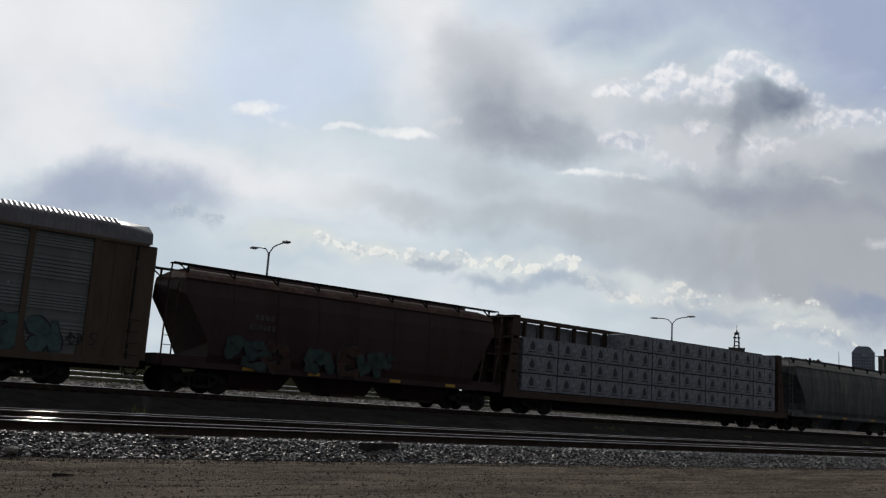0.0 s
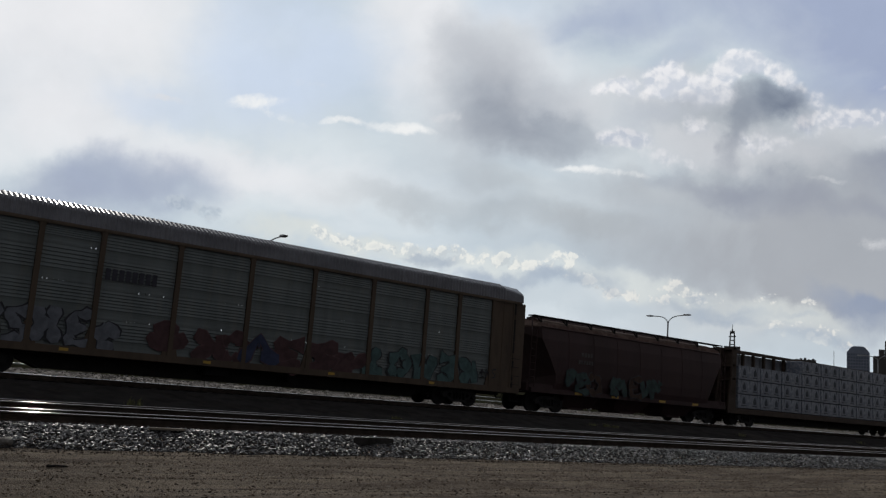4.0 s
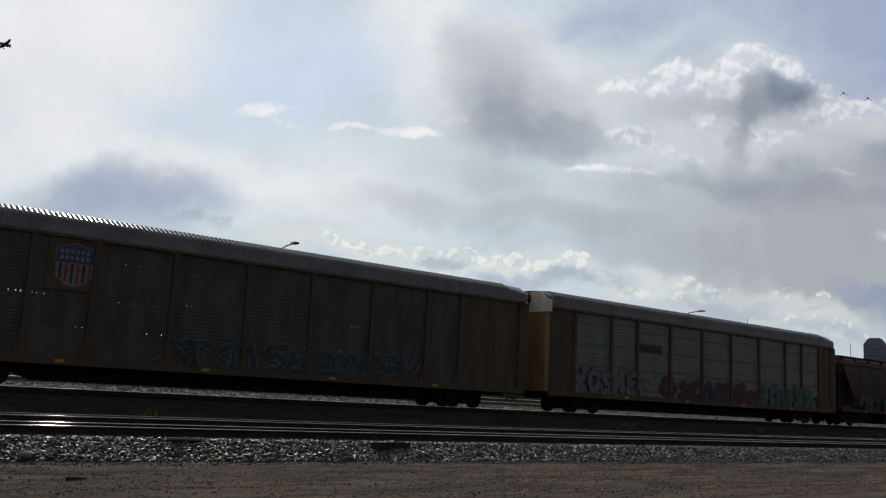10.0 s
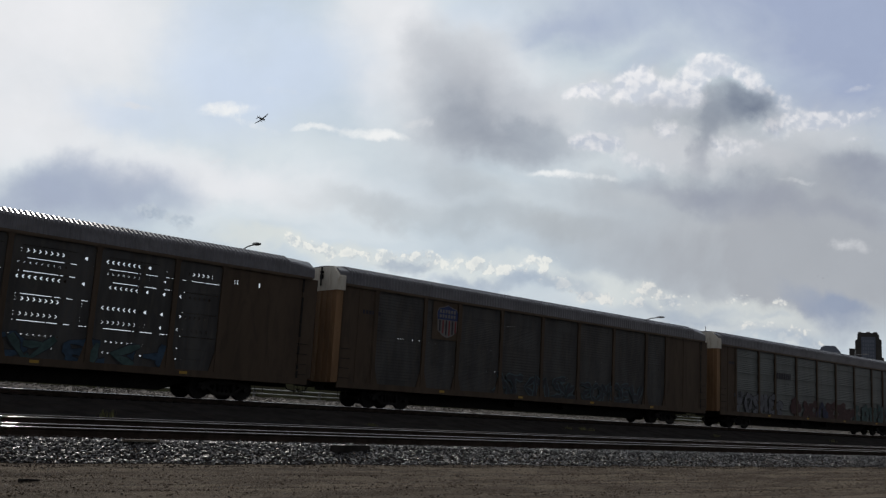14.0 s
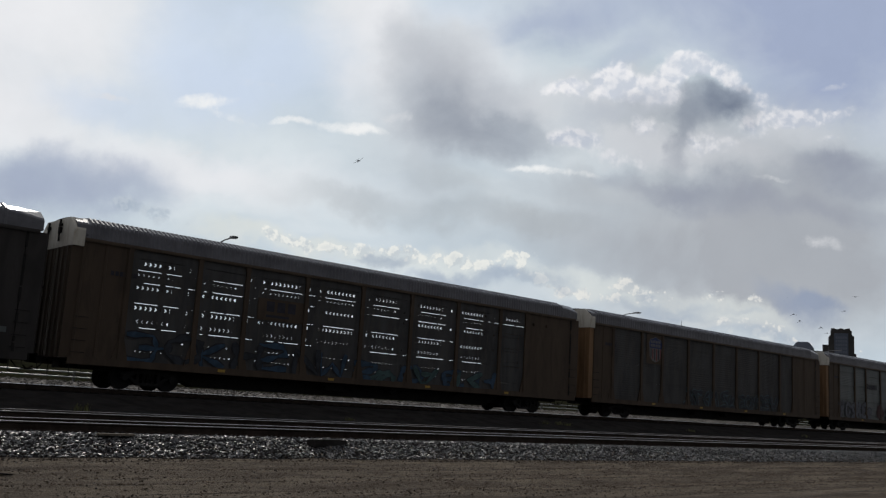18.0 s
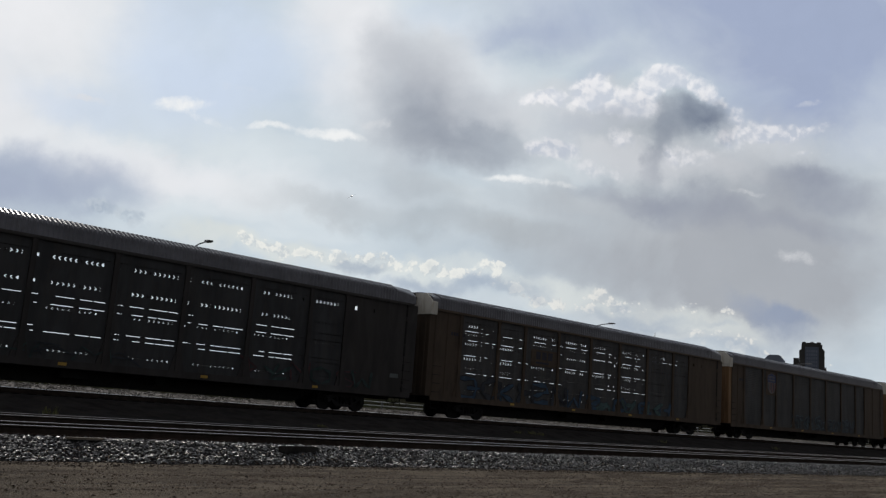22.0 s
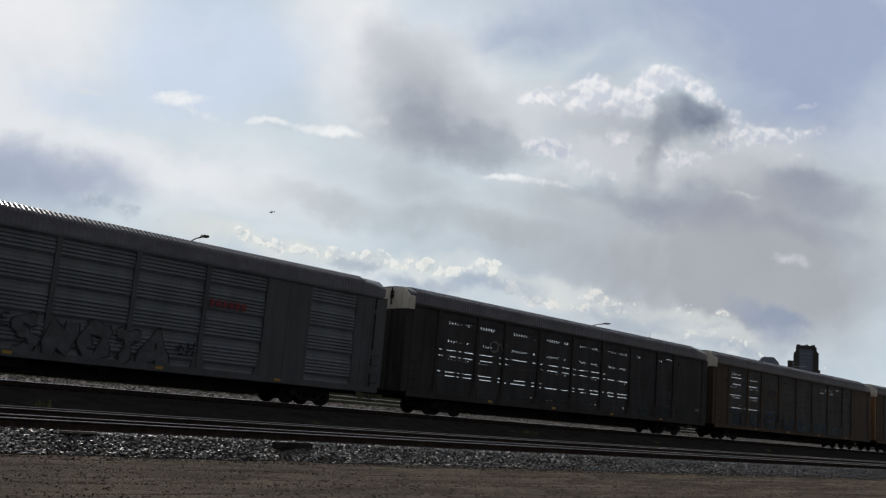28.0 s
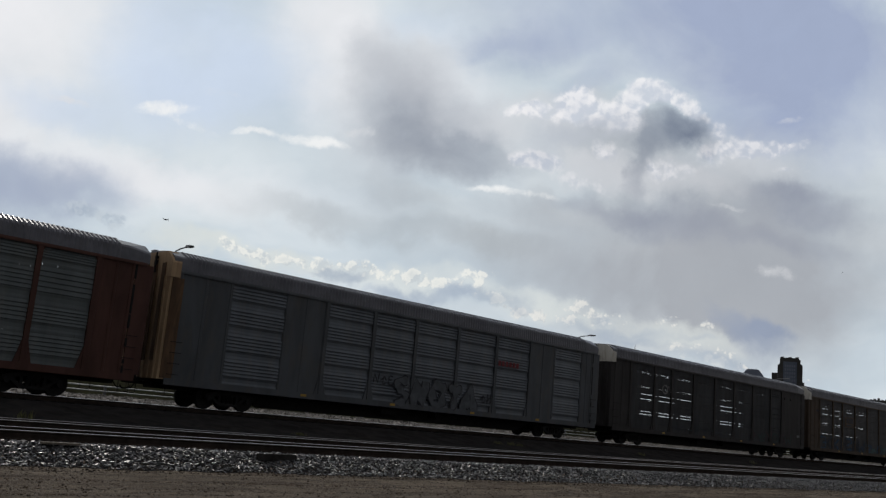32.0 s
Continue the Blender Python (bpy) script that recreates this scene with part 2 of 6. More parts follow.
cloud("soft", (190, 200, 208), 8.0, (1290, 606, 300, 34, 8, 0.6), (960, 530, 300, 24, 9, 0.4), (1480, 640, 200, 30, 0, 0.5))
cloud("soft", (146, 157, 178), 14.0, (1485, 556, 66, 54, 30, 0.85), (1440, 530, 70, 36, 20, 0.6), (1500, 535, 50, 26, 0, 0.5))
make_sky()

sun = new("sun", bpy.data.lights.new("sun", "SUN"))
sun.data.energy, sun.data.angle, sun.data.color = 1.25, radians(0.9), (1.0, 0.94, 0.86)
sun.matrix_world = look((0, 0, 60), (-60 * math.cos(radians(SUN_UP)) * math.sin(radians(SUN_AZ)), -60 * math.cos(radians(SUN_UP)) * math.cos(radians(SUN_AZ)), 60 - 60 * math.sin(radians(SUN_UP))))

# ---- materials ----
def material(name, colour, rough=0.6, metal=0.0, vary=0.35, scale=3.0, dirt=None, dirt_amount=0.4, bump=0.15, fine=40.0, per_piece=0.0, streak=1.0, spec=0.14, along=1.0, deep=0.02):
    """A painted or raw surface: broad stains, fine grain, optional dirt colour and a little relief."""
    m = bpy.data.materials.new(name)
    m.use_nodes = True
    n = Nodes(m.node_tree)
    at = n.add("ShaderNodeTexCoord").outputs["Object"]
    stretched = n.add("ShaderNodeMapping", {"Vector": at, "Scale": (1.0 / along, 1.0, 1.0 / streak)}).outputs[0]
    broad = n.noise(stretched, scale, 6.0, 0.6, 0.4)
    grain = n.noise(at, fine, 4.0, 0.6)
    base = tuple(colour) + (1.0,)
    dark = tuple(c * (1 - vary) for c in colour) + (1.0,)
    light = tuple(min(1.0, c * (1 + vary * 0.6)) for c in colour) + (1.0,)
    c = n.mix(n.span(broad, 0.3, 0.7), dark, light)
    c = n.mix(n.math("MULTIPLY", grain, 0.35), c, base)
    if dirt:
        spots = n.noise(stretched, scale * 2.3, 7.0, 0.65, 0.8)
        c = n.mix(n.math("MULTIPLY", n.span(spots, 0.45, 0.68), dirt_amount), c, tuple(dirt) + (1.0,))
    if per_piece:
        r = n.add("ShaderNodeNewGeometry").outputs["Random Per Island"]
        c = n.mix(n.math("MULTIPLY", n.math("POWER", r, 2.5), per_piece), c, tuple(min(1, v * 5.0) for v in colour) + (1.0,))
    b = n.add("ShaderNodeBump", {"Strength": bump, "Distance": deep, "Height": n.math("ADD", grain, broad)}).outputs[0]
    s = n.add("ShaderNodeBsdfPrincipled", {"Base Color": c, "Metallic": metal, "Roughness": n.span(grain, 0.2, 0.8, max(0.05, rough - 0.1), min(1.0, rough + 0.12)), "Normal": b, "Specular IOR Level": spec})
    n.add("ShaderNodeOutputMaterial", {"Surface": s.outputs[0]})
    return m


def dirt_material():
    """Packed yard dirt: wheel-drawn streaks along the tracks, crumbs and gravel specks."""
    m = bpy.data.materials.new("packed_dirt")
    m.use_nodes = True
    n = Nodes(m.node_tree)
    at = n.add("ShaderNodeTexCoord").outputs["Object"]
    drawn = n.add("ShaderNodeMapping", {"Vector": at, "Scale": (0.12, 1.0, 1.0)}).outputs[0]
    streak = n.noise(drawn, 3.2, 6.0, 0.62, 0.6)
    patch = n.noise(at, 0.55, 5.0, 0.6, 0.3)
    crumb = n.noise(at, 16.0, 8.0, 0.72, 0.2)
    grit = n.noise(at, 60.0, 5.0, 0.7)
    speck = n.add("ShaderNodeTexVoronoi", {"Vector": at, "Scale": 34.0, "Randomness": 1.0})
    c = n.mix(n.span(streak, 0.32, 0.66), (0.07, 0.055, 0.043, 1), (0.21, 0.172, 0.132, 1))
    c = n.mix(n.span(patch, 0.4, 0.72, 0.0, 0.5), c, (0.1, 0.078, 0.06, 1))
    c = n.mix(n.span(crumb, 0.52, 0.74, 0.0, 0.7), c, (0.036, 0.03, 0.025, 1))
    c = n.mix(n.span(speck.outputs["Distance"], 0.05, 0.22, 0.55, 0.0), c, n.mix(speck.outputs["Color"], (0.03, 0.027, 0.024, 1), (0.36, 0.32, 0.27, 1)))
    c = n.mix(n.span(grit, 0.5, 0.7, 0.0, 0.6), c, (0.36, 0.31, 0.25, 1))
    height = n.math("ADD", n.math("MULTIPLY_ADD", grit, 0.45, crumb), n.math("MULTIPLY", streak, 0.6))
    b = n.add("ShaderNodeBump", {"Strength": 1.0, "Distance": 0.08, "Height": height}).outputs[0]
    s = n.add("ShaderNodeBsdfPrincipled", {"Base Color": c, "Roughness": 0.85, "Normal": b, "Specular IOR Level": 0.04})
    n.add("ShaderNodeOutputMaterial", {"Surface": s.outputs[0]})
    return m


DIRT = dirt_material()
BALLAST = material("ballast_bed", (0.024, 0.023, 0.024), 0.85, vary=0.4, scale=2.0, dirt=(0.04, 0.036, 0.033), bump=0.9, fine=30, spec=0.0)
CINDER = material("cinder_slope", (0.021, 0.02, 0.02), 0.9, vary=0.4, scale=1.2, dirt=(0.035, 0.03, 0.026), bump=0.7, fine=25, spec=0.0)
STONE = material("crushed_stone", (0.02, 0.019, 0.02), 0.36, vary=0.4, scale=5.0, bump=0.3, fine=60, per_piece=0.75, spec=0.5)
# Ballast of the bank, with sunshine put into its paler base colour.
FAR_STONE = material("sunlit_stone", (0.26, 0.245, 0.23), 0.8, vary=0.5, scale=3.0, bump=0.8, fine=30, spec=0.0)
CLOD = material("dirt_clod", (0.085, 0.066, 0.05), 0.95, vary=0.4, scale=8.0, per_piece=0.5, spec=0.0)
DARK_CLOD = material("dark_dirt_clod", (0.035, 0.028, 0.023), 0.9, vary=0.4, scale=8.0, per_piece=0.3, spec=0.1)
PALE_STONE = material("pale_stone", (0.13, 0.12, 0.11), 0.7, vary=0.3, scale=8.0)
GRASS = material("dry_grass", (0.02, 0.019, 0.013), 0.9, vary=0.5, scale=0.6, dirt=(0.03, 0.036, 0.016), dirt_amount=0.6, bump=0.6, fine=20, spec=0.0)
BLADE = material("grass_blade", (0.07, 0.07, 0.03), 0.8, vary=0.4, scale=9.0, per_piece=0.3)
ASPHALT = material("asphalt", (0.06, 0.06, 0.062), 0.85, vary=0.25, scale=0.7, bump=0.3, fine=50, spec=0.0)
RAIL_TOP = material("polished_rail", (0.5, 0.48, 0.47), -0.05, 1.0, vary=0.1, scale=4.0, bump=0.0, fine=30)
RAIL_SIDE = material("rusty_rail", (0.035, 0.027, 0.023), 0.9, vary=0.4, scale=4.0, dirt=(0.03, 0.025, 0.022), spec=0.0)
TIE = material("creosoted_wood", (0.028, 0.026, 0.025), 0.9, vary=0.4, scale=5.0, bump=0.5, spec=0.0)
STEEL = material("dark_steel", (0.013, 0.0125, 0.013), 0.85, 0.0, vary=0.4, scale=3.0, dirt=(0.02, 0.015, 0.012), spec=0.2)
WHEEL_STEEL = material("wheel_steel", (0.013, 0.012, 0.012), 0.8, 0.1, vary=0.4, scale=5.0, spec=0.2)
ROOF_GREY = material("galvanised_roof", (0.11, 0.11, 0.125), 0.34, 0.4, vary=0.25, scale=1.2, dirt=(0.08, 0.078, 0.08), dirt_amount=0.35, bump=0.1)
PANEL_GREY = material("galvanised_panel", (0.092, 0.103, 0.106), 0.48, 0.3, vary=0.2, scale=1.4, dirt=(0.11, 0.11, 0.1), dirt_amount=0.4, streak=4.0)
PANEL_PALE = material("pale_grey_panel", (0.096, 0.106, 0.12), 0.42, 0.35, vary=0.2, scale=1.2, dirt=(0.12, 0.115, 0.11), dirt_amount=0.4, streak=4.0)
PANEL_DARK = material("grimy_dark_panel", (0.055, 0.055, 0.057), 0.65, 0.2, vary=0.35, scale=1.6, dirt=(0.08, 0.07, 0.06), streak=4.0)
# Same grey as the ribbed panels, darkened here because the ribs catch more sky.
PALE_BLANK = material("shaded_grey_sheet", (0.07, 0.075, 0.083), 0.55, 0.2, vary=0.25, scale=1.2, dirt=(0.09, 0.08, 0.07), dirt_amount=0.4, streak=4.0)
PANEL_SOOT = material("soot_black_panel", (0.04, 0.041, 0.044), 0.7, 0.1, vary=0.35, scale=1.6, dirt=(0.05, 0.044, 0.04), streak=4.0)
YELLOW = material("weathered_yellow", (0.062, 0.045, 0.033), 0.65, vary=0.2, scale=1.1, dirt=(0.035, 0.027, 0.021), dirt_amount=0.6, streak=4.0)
ORANGE = material("orange_paint", (0.19, 0.112, 0.06), 0.6, vary=0.3, scale=1.7, dirt=(0.14, 0.08, 0.04), dirt_amount=0.5, streak=5.0)
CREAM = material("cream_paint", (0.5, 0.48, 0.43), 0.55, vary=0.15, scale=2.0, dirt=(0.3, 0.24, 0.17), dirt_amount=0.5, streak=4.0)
# Same film as WRAP, with the far tier's shade put into the colour.
WRAP_SHADED = material("shaded_wrap", (0.13, 0.135, 0.15), 0.4, vary=0.2, scale=3.0, bump=0.35, fine=12)
DARK_BROWN = material("sooty_brown", (0.034, 0.031, 0.031), 0.65, vary=0.35, scale=1.5, dirt=(0.03, 0.026, 0.024), dirt_amount=0.6, streak=4.0)
RED = material("rust_red", (0.066, 0.031, 0.025), 0.65, vary=0.35, scale=1.6, dirt=(0.06, 0.03, 0.022), dirt_amount=0.6, streak=4.0)
RUST = material("rust_stain", (0.1, 0.06, 0.035), 0.8, vary=0.4, scale=2.5, dirt=(0.05, 0.035, 0.025), dirt_amount=0.6, streak=5.0)
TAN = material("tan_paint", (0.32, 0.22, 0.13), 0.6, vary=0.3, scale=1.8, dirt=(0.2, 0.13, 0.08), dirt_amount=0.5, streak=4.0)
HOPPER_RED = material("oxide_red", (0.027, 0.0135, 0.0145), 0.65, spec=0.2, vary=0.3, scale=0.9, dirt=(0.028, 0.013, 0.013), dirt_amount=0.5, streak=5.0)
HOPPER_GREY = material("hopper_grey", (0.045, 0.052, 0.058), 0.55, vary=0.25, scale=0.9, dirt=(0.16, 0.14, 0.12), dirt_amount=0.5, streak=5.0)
# Paler than the side sheets: light on the roof shoulder put into the colour.
HOPPER_ROOF = material("skylit_brown_roof", (0.065, 0.042, 0.038), 0.95, spec=0.05, vary=0.3, scale=1.2, dirt=(0.16, 0.12, 0.1), dirt_amount=0.5)
PALE_ROOF = material("skylit_pale_roof", (0.2, 0.2, 0.19), 0.9, spec=0.1, vary=0.25, scale=1.2, dirt=(0.14, 0.13, 0.12), dirt_amount=0.5)
SPRAY_SKY = material("pale_blue_spray", (0.06, 0.09, 0.105), 0.6, vary=0.4, scale=3.0)
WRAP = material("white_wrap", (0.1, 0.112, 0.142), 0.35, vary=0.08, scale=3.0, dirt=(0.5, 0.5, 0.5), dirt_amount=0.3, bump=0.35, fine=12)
PRINT = material("black_print", (0.03, 0.035, 0.045), 0.5, vary=0.2)
LUMBER = material("raw_lumber", (0.13, 0.11, 0.09), 0.8, vary=0.3, scale=6.0)
MARK_WHITE = material("white_marking", (0.13, 0.125, 0.125), 0.6, vary=0.25, scale=4.0)
MARK_DIM = material("faded_marking", (0.055, 0.05, 0.05), 0.6, vary=0.4, scale=6.0)
MARK_BLUE = material("blue_marking", (0.03, 0.042, 0.11), 0.55, vary=0.25, scale=4.0)
MARK_RED = material("red_marking", (0.15, 0.035, 0.04), 0.6, vary=0.25, scale=4.0)
MARK_AMBER = material("amber_reflector", (0.3, 0.19, 0.04), 0.4, vary=0.1)
MARK_DARK = material("dark_marking", (0.03, 0.03, 0.04), 0.6, vary=0.25, scale=4.0)
SPRAY_PALE = material("pale_spray", (0.1, 0.106, 0.125), 0.6, vary=0.35, scale=3.0)
SPRAY_BLUE = material("blue_spray", (0.03, 0.055, 0.09), 0.6, vary=0.4, scale=3.0)
SPRAY_TEAL = material("teal_spray", (0.045, 0.078, 0.08), 0.6, vary=0.4, scale=3.0)
SPRAY_RED = material("red_spray", (0.05, 0.026, 0.028), 0.6, vary=0.4, scale=3.0)
SPRAY_WINE = material("wine_red_spray", (0.075, 0.04, 0.043), 0.6, vary=0.4, scale=3.0)
SPRAY_NAVY = material("navy_spray", (0.026, 0.032, 0.065), 0.6, vary=0.4, scale=3.0)
SPRAY_NIGHT = material("night_blue_spray", (0.03, 0.034, 0.042), 0.6, vary=0.4, scale=3.0)
SPRAY_MOSS = material("mossy_teal_spray", (0.026, 0.044, 0.042), 0.6, vary=0.5, scale=3.0)
SPRAY_RUST = material("dull_orange_spray", (0.04, 0.022, 0.016), 0.6, vary=0.5, scale=3.0)
SPRAY_GREY = material("grey_spray", (0.075, 0.08, 0.088), 0.6, vary=0.3, scale=3.0)
SPRAY_BLACK = material("black_spray", (0.025, 0.025, 0.03), 0.6, vary=0.3, scale=3.0)
POLE = material("grey_pole", (0.18, 0.18, 0.19), 0.5, 0.5, vary=0.2)
GALV = material("galvanised_rail", (0.5, 0.5, 0.5), 0.45, 0.7, vary=0.2)
TOWER_DARK = material("dark_curtain_wall", (0.16, 0.18, 0.23), 0.45, vary=0.2, scale=0.05, bump=0.0)
TOWER_STONE = material("tower_stone", (0.055, 0.052, 0.05), 0.8, vary=0.2, scale=0.05, bump=0.0)
TOWER_GLASS = material("tower_glass", (0.1, 0.115, 0.15), 0.3, vary=0.2, scale=0.05, bump=0.0)
PLANE_SKIN = material("aircraft_skin", (0.16, 0.16, 0.17), 0.4, 0.3, vary=0.2, scale=0.5, bump=0.02)
FEATHER = material("dark_feather", (0.035, 0.035, 0.04), 0.8, vary=0.3, scale=20.0)


# ---- mesh helpers ----
def box(bm, x0, x1, y0, y1, z0, z1):
    v = [bm.verts.new((x, y, z)) for x in (x0, x1) for y in (y0, y1) for z in (z0, z1)]
    for q in ((0, 1, 3, 2), (4, 6, 7, 5), (0, 4, 5, 1), (2, 3, 7, 6), (0, 2, 6, 4), (1, 5, 7, 3)):
        bm.faces.new([v[i] for i in q])


def upright(bm, shape, z0, z1):
    """A closed (x, y) outline drawn up along z."""
    a = [bm.verts.new((x, y, z0)) for x, y in shape]
    b = [bm.verts.new((x, y, z1)) for x, y in shape]
    k = len(shape)
    for i in range(k):
        bm.faces.new((a[i], a[(i + 1) % k], b[(i + 1) % k], b[i]))
    bm.faces.new(a[::-1])
    bm.faces.new(b)


def prism(bm, shape, x0, x1):
    """A closed (y, z) outline drawn out along x."""
    a = [bm.verts.new((x0, y, z)) for y, z in shape]
    b = [bm.verts.new((x1, y, z)) for y, z in shape]
    k = len(shape)
    for i in range(k):
        bm.faces.new((a[i], a[(i + 1) % k], b[(i + 1) % k], b[i]))
    bm.faces.new(a[::-1])
    bm.faces.new(b)


def slab(bm, shape, y0, y1):
    """A closed (x, z) outline drawn out along y."""
    a = [bm.verts.new((x, y0, z)) for x, z in shape]
    b = [bm.verts.new((x, y1, z)) for x, z in shape]
    k = len(shape)
    for i in range(k):
        bm.faces.new((a[i], b[i], b[(i + 1) % k], a[(i + 1) % k]))
    bm.faces.new(a)
    bm.faces.new(b[::-1])


def loft(bm, rings, caps=True):
    """Skin over rings of points, each closed."""
    vs = [[bm.verts.new(p) for p in r] for r in rings]
    k = len(vs[0])
    for a, b in zip(vs, vs[1:]):
        for i in range(k):
            bm.faces.new((a[i], a[(i + 1) % k], b[(i + 1) % k], b[i]))
    if caps:
        bm.faces.new(vs[0][::-1])
        bm.faces.new(vs[-1])


def tube(bm, points, r, seg=6, r_end=None):
    """A round bar along points."""
    pts = [Vector(p) for p in points]
    rings = []
    for i, p in enumerate(pts):
        d = (pts[min(i + 1, len(pts) - 1)] - pts[max(i - 1, 0)]).normalized()
        s = d.orthogonal().normalized() if abs(d.z) > 0.95 else d.cross(Vector((0, 0, 1))).normalized()
        u = s.cross(d)
        rr = r if r_end is None else r + (r_end - r) * i / (len(pts) - 1)
        rings.append([p + (s * math.cos(a) + u * math.sin(a)) * rr for a in [2 * math.pi * j / seg for j in range(seg)]])
    loft(bm, rings)


def disc_y(bm, x, y0, y1, z, r, seg=20):
    """A round disc whose axle lies along y."""
    loft(bm, [[(x + r * math.cos(2 * math.pi * i / seg), y, z + r * math.sin(2 * math.pi * i / seg)) for i in range(seg)] for y in (y0, y1)])


def mesh_of(bm, name, mat, smooth=False):
    bmesh.ops.recalc_face_normals(bm, faces=bm.faces)
    me = bpy.data.meshes.new(name)
    bm.to_mesh(me)
    bm.free()
    for m in mat if isinstance(mat, (list, tuple)) else (mat,):
        me.materials.append(m)
    if smooth:
        me.polygons.foreach_set("use_smooth", [True] * len(me.polygons))
    return me


def part(name, bm, mat, parent, label="", smooth=False):
    """One mesh object under a thing or a part."""
    ob = new(name, bm if isinstance(bm, bpy.types.Mesh) else mesh_of(bm, name, mat, smooth))
    ob.parent = parent
    return tagged(ob, label)


def thing(name, label, category, group="", at=None):
    ob = new(name)
    ob.empty_display_size = 0.3
    if at is not None:
        ob.matrix_basis = at
    return tagged(ob, label, category, group)


def bulk(name, verts, faces, mats, slots=None, smooth=False):
    me = bpy.data.meshes.new(name)
    me.from_pydata(verts, [], faces)
    for m in mats if isinstance(mats, (list, tuple)) else (mats,):
        me.materials.append(m)
    if slots is not None:
        me.polygons.foreach_set("material_index", slots)
    if smooth:
        me.polygons.foreach_set("use_smooth", [True] * len(me.polygons))
    me.update()
    return new(name, me)

# ---- ground, tracks ----
def ground_z(x, y):
    """Height of the yard: dirt, ballast bed of two tracks, cinder slope, the train's bed, a bank and the road behind."""
    knots = [(-3000, 0.0), (14.9, 0.0), (15.95, 0.31), (19.0, 0.31), (19.9, 0.2), (20.8, 0.31), (24.3, 0.30), (25.2, 0.16), (26.5, 0.25), (29.9, 0.84), (35.2, 0.86), (36.2, 0.95), (38.2, 1.2), (43.5, 1.1), (50.0, 2.3), (62.0, 2.35), (90.0, 1.0), (6000, 0.9)]
    for (a, za), (b, zb) in zip(knots, knots[1:]):
        if y <= b:
            z = za + (zb - za) * (y - a) / (b - a)
            break
    if 4 < y < 15.2:
        # wheel ruts that run along the yard, and lumps
        rut = sum(d * math.exp(-((y - c - 0.12 * noise.noise((x * 0.12, c, 0))) / w) ** 2) for c, d, w in ((8.7, -0.03, 0.18), (9.2, 0.03, 0.15), (10.3, -0.04, 0.2), (10.75, 0.035, 0.15), (11.4, -0.03, 0.15), (12.1, -0.04, 0.2), (12.55, 0.03, 0.15), (13.4, -0.04, 0.25), (13.95, 0.045, 0.2), (14.5, -0.03, 0.2)))
        z += rut + 0.02 * noise.noise((x * 0.8, y * 1.6, 3.1)) + 0.02 * noise.noise((x * 2.3, y * 4.0, 9.0))
    return z


def make_ground():
    xs = [-4000, -1500, -500, -150, -60, -30, -15, -8] + [-4 + 0.22 * i for i in range(190)] + [39 + 1.2 * i for i in range(30)] + [80, 100, 140, 220, 400, 900, 2000, 4500]
    ys = [-3000, -800, -200, -50, -15, 0, 4] + [6 + 0.13 * i for i in range(69)] + [14.95, 15.2, 15.5, 15.95, 17, 18, 19.0, 19.9, 20.8, 22, 24.3, 25.2, 26.5, 27.5, 28.7, 29.9, 31, 33, 35.2, 36.2, 37.4, 38.2, 40, 42, 43.5, 46, 50, 62, 75, 90, 200, 600, 1500, 4000]
    verts = [(x, y, ground_z(x, y)) for y in ys for x in xs]
    k = len(xs)
    faces, slots = [], []
    for j in range(len(ys) - 1):
        y = 0.5 * (ys[j] + ys[j + 1])
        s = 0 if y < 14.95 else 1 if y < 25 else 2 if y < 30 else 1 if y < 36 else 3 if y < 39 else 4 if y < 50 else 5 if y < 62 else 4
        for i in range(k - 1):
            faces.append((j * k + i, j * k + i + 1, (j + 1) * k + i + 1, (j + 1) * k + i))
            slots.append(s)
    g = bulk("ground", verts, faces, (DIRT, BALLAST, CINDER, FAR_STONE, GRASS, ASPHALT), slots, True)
    tagged(g, "rutted brown dirt yard rising to dark ballast beds", "ground", kind="structure")


make_ground()


def make_track(mid, top, label):
    """Two rails on wooden ties; the rails are polished on their running face."""
    track = tagged(thing("railway_track", label, "railway track", "tracks of the yard"), kind="structure")
    for side in (-1, 1):
        y = mid + side * 0.7525
        bm = bmesh.new()
        prism(bm, [(y - 0.07, top - 0.17), (y + 0.07, top - 0.17), (y + 0.07, top - 0.155), (y + 0.012, top - 0.135), (y + 0.01, top - 0.05), (y + 0.036, top - 0.035), (y + 0.036, top - 0.012),
                   (y - 0.036, top - 0.012), (y - 0.036, top - 0.035), (y - 0.01, top - 0.05), (y - 0.012, top - 0.135), (y - 0.07, top - 0.155)], -400, 900)
        rail = part("rail", bm, RAIL_SIDE, track)
        bm = bmesh.new()
        prism(bm, [(y - 0.036, top - 0.0119), (y + 0.036, top - 0.0119), (y + 0.034, top - 0.0035), (y + 0.029, top - 0.0021), (y + 0.012, top - 0.0005), (y - 0.012, top - 0.0005), (y - 0.029, top - 0.0021), (y - 0.034, top - 0.0035)], -400, 900)
        part("running_face", bm, RAIL_TOP, rail, "polished steel running face")
    bm = bmesh.new()
    for i in range(220):
        x = -12 + 0.53 * i
        box(bm, x - 0.11, x + 0.11, mid - 1.3, mid + 1.3, top - 0.33, top - 0.172)
    tagged(part("ties", bm, TIE, track), kind="stuff")
    return track


make_track(17.42, NEAR_RAIL, "shiny rails of an empty track on dark ballast")
make_track(22.45, NEAR_RAIL, "second empty track with bright rail heads")
make_track(MID, RAIL, "track under the passing freight train")


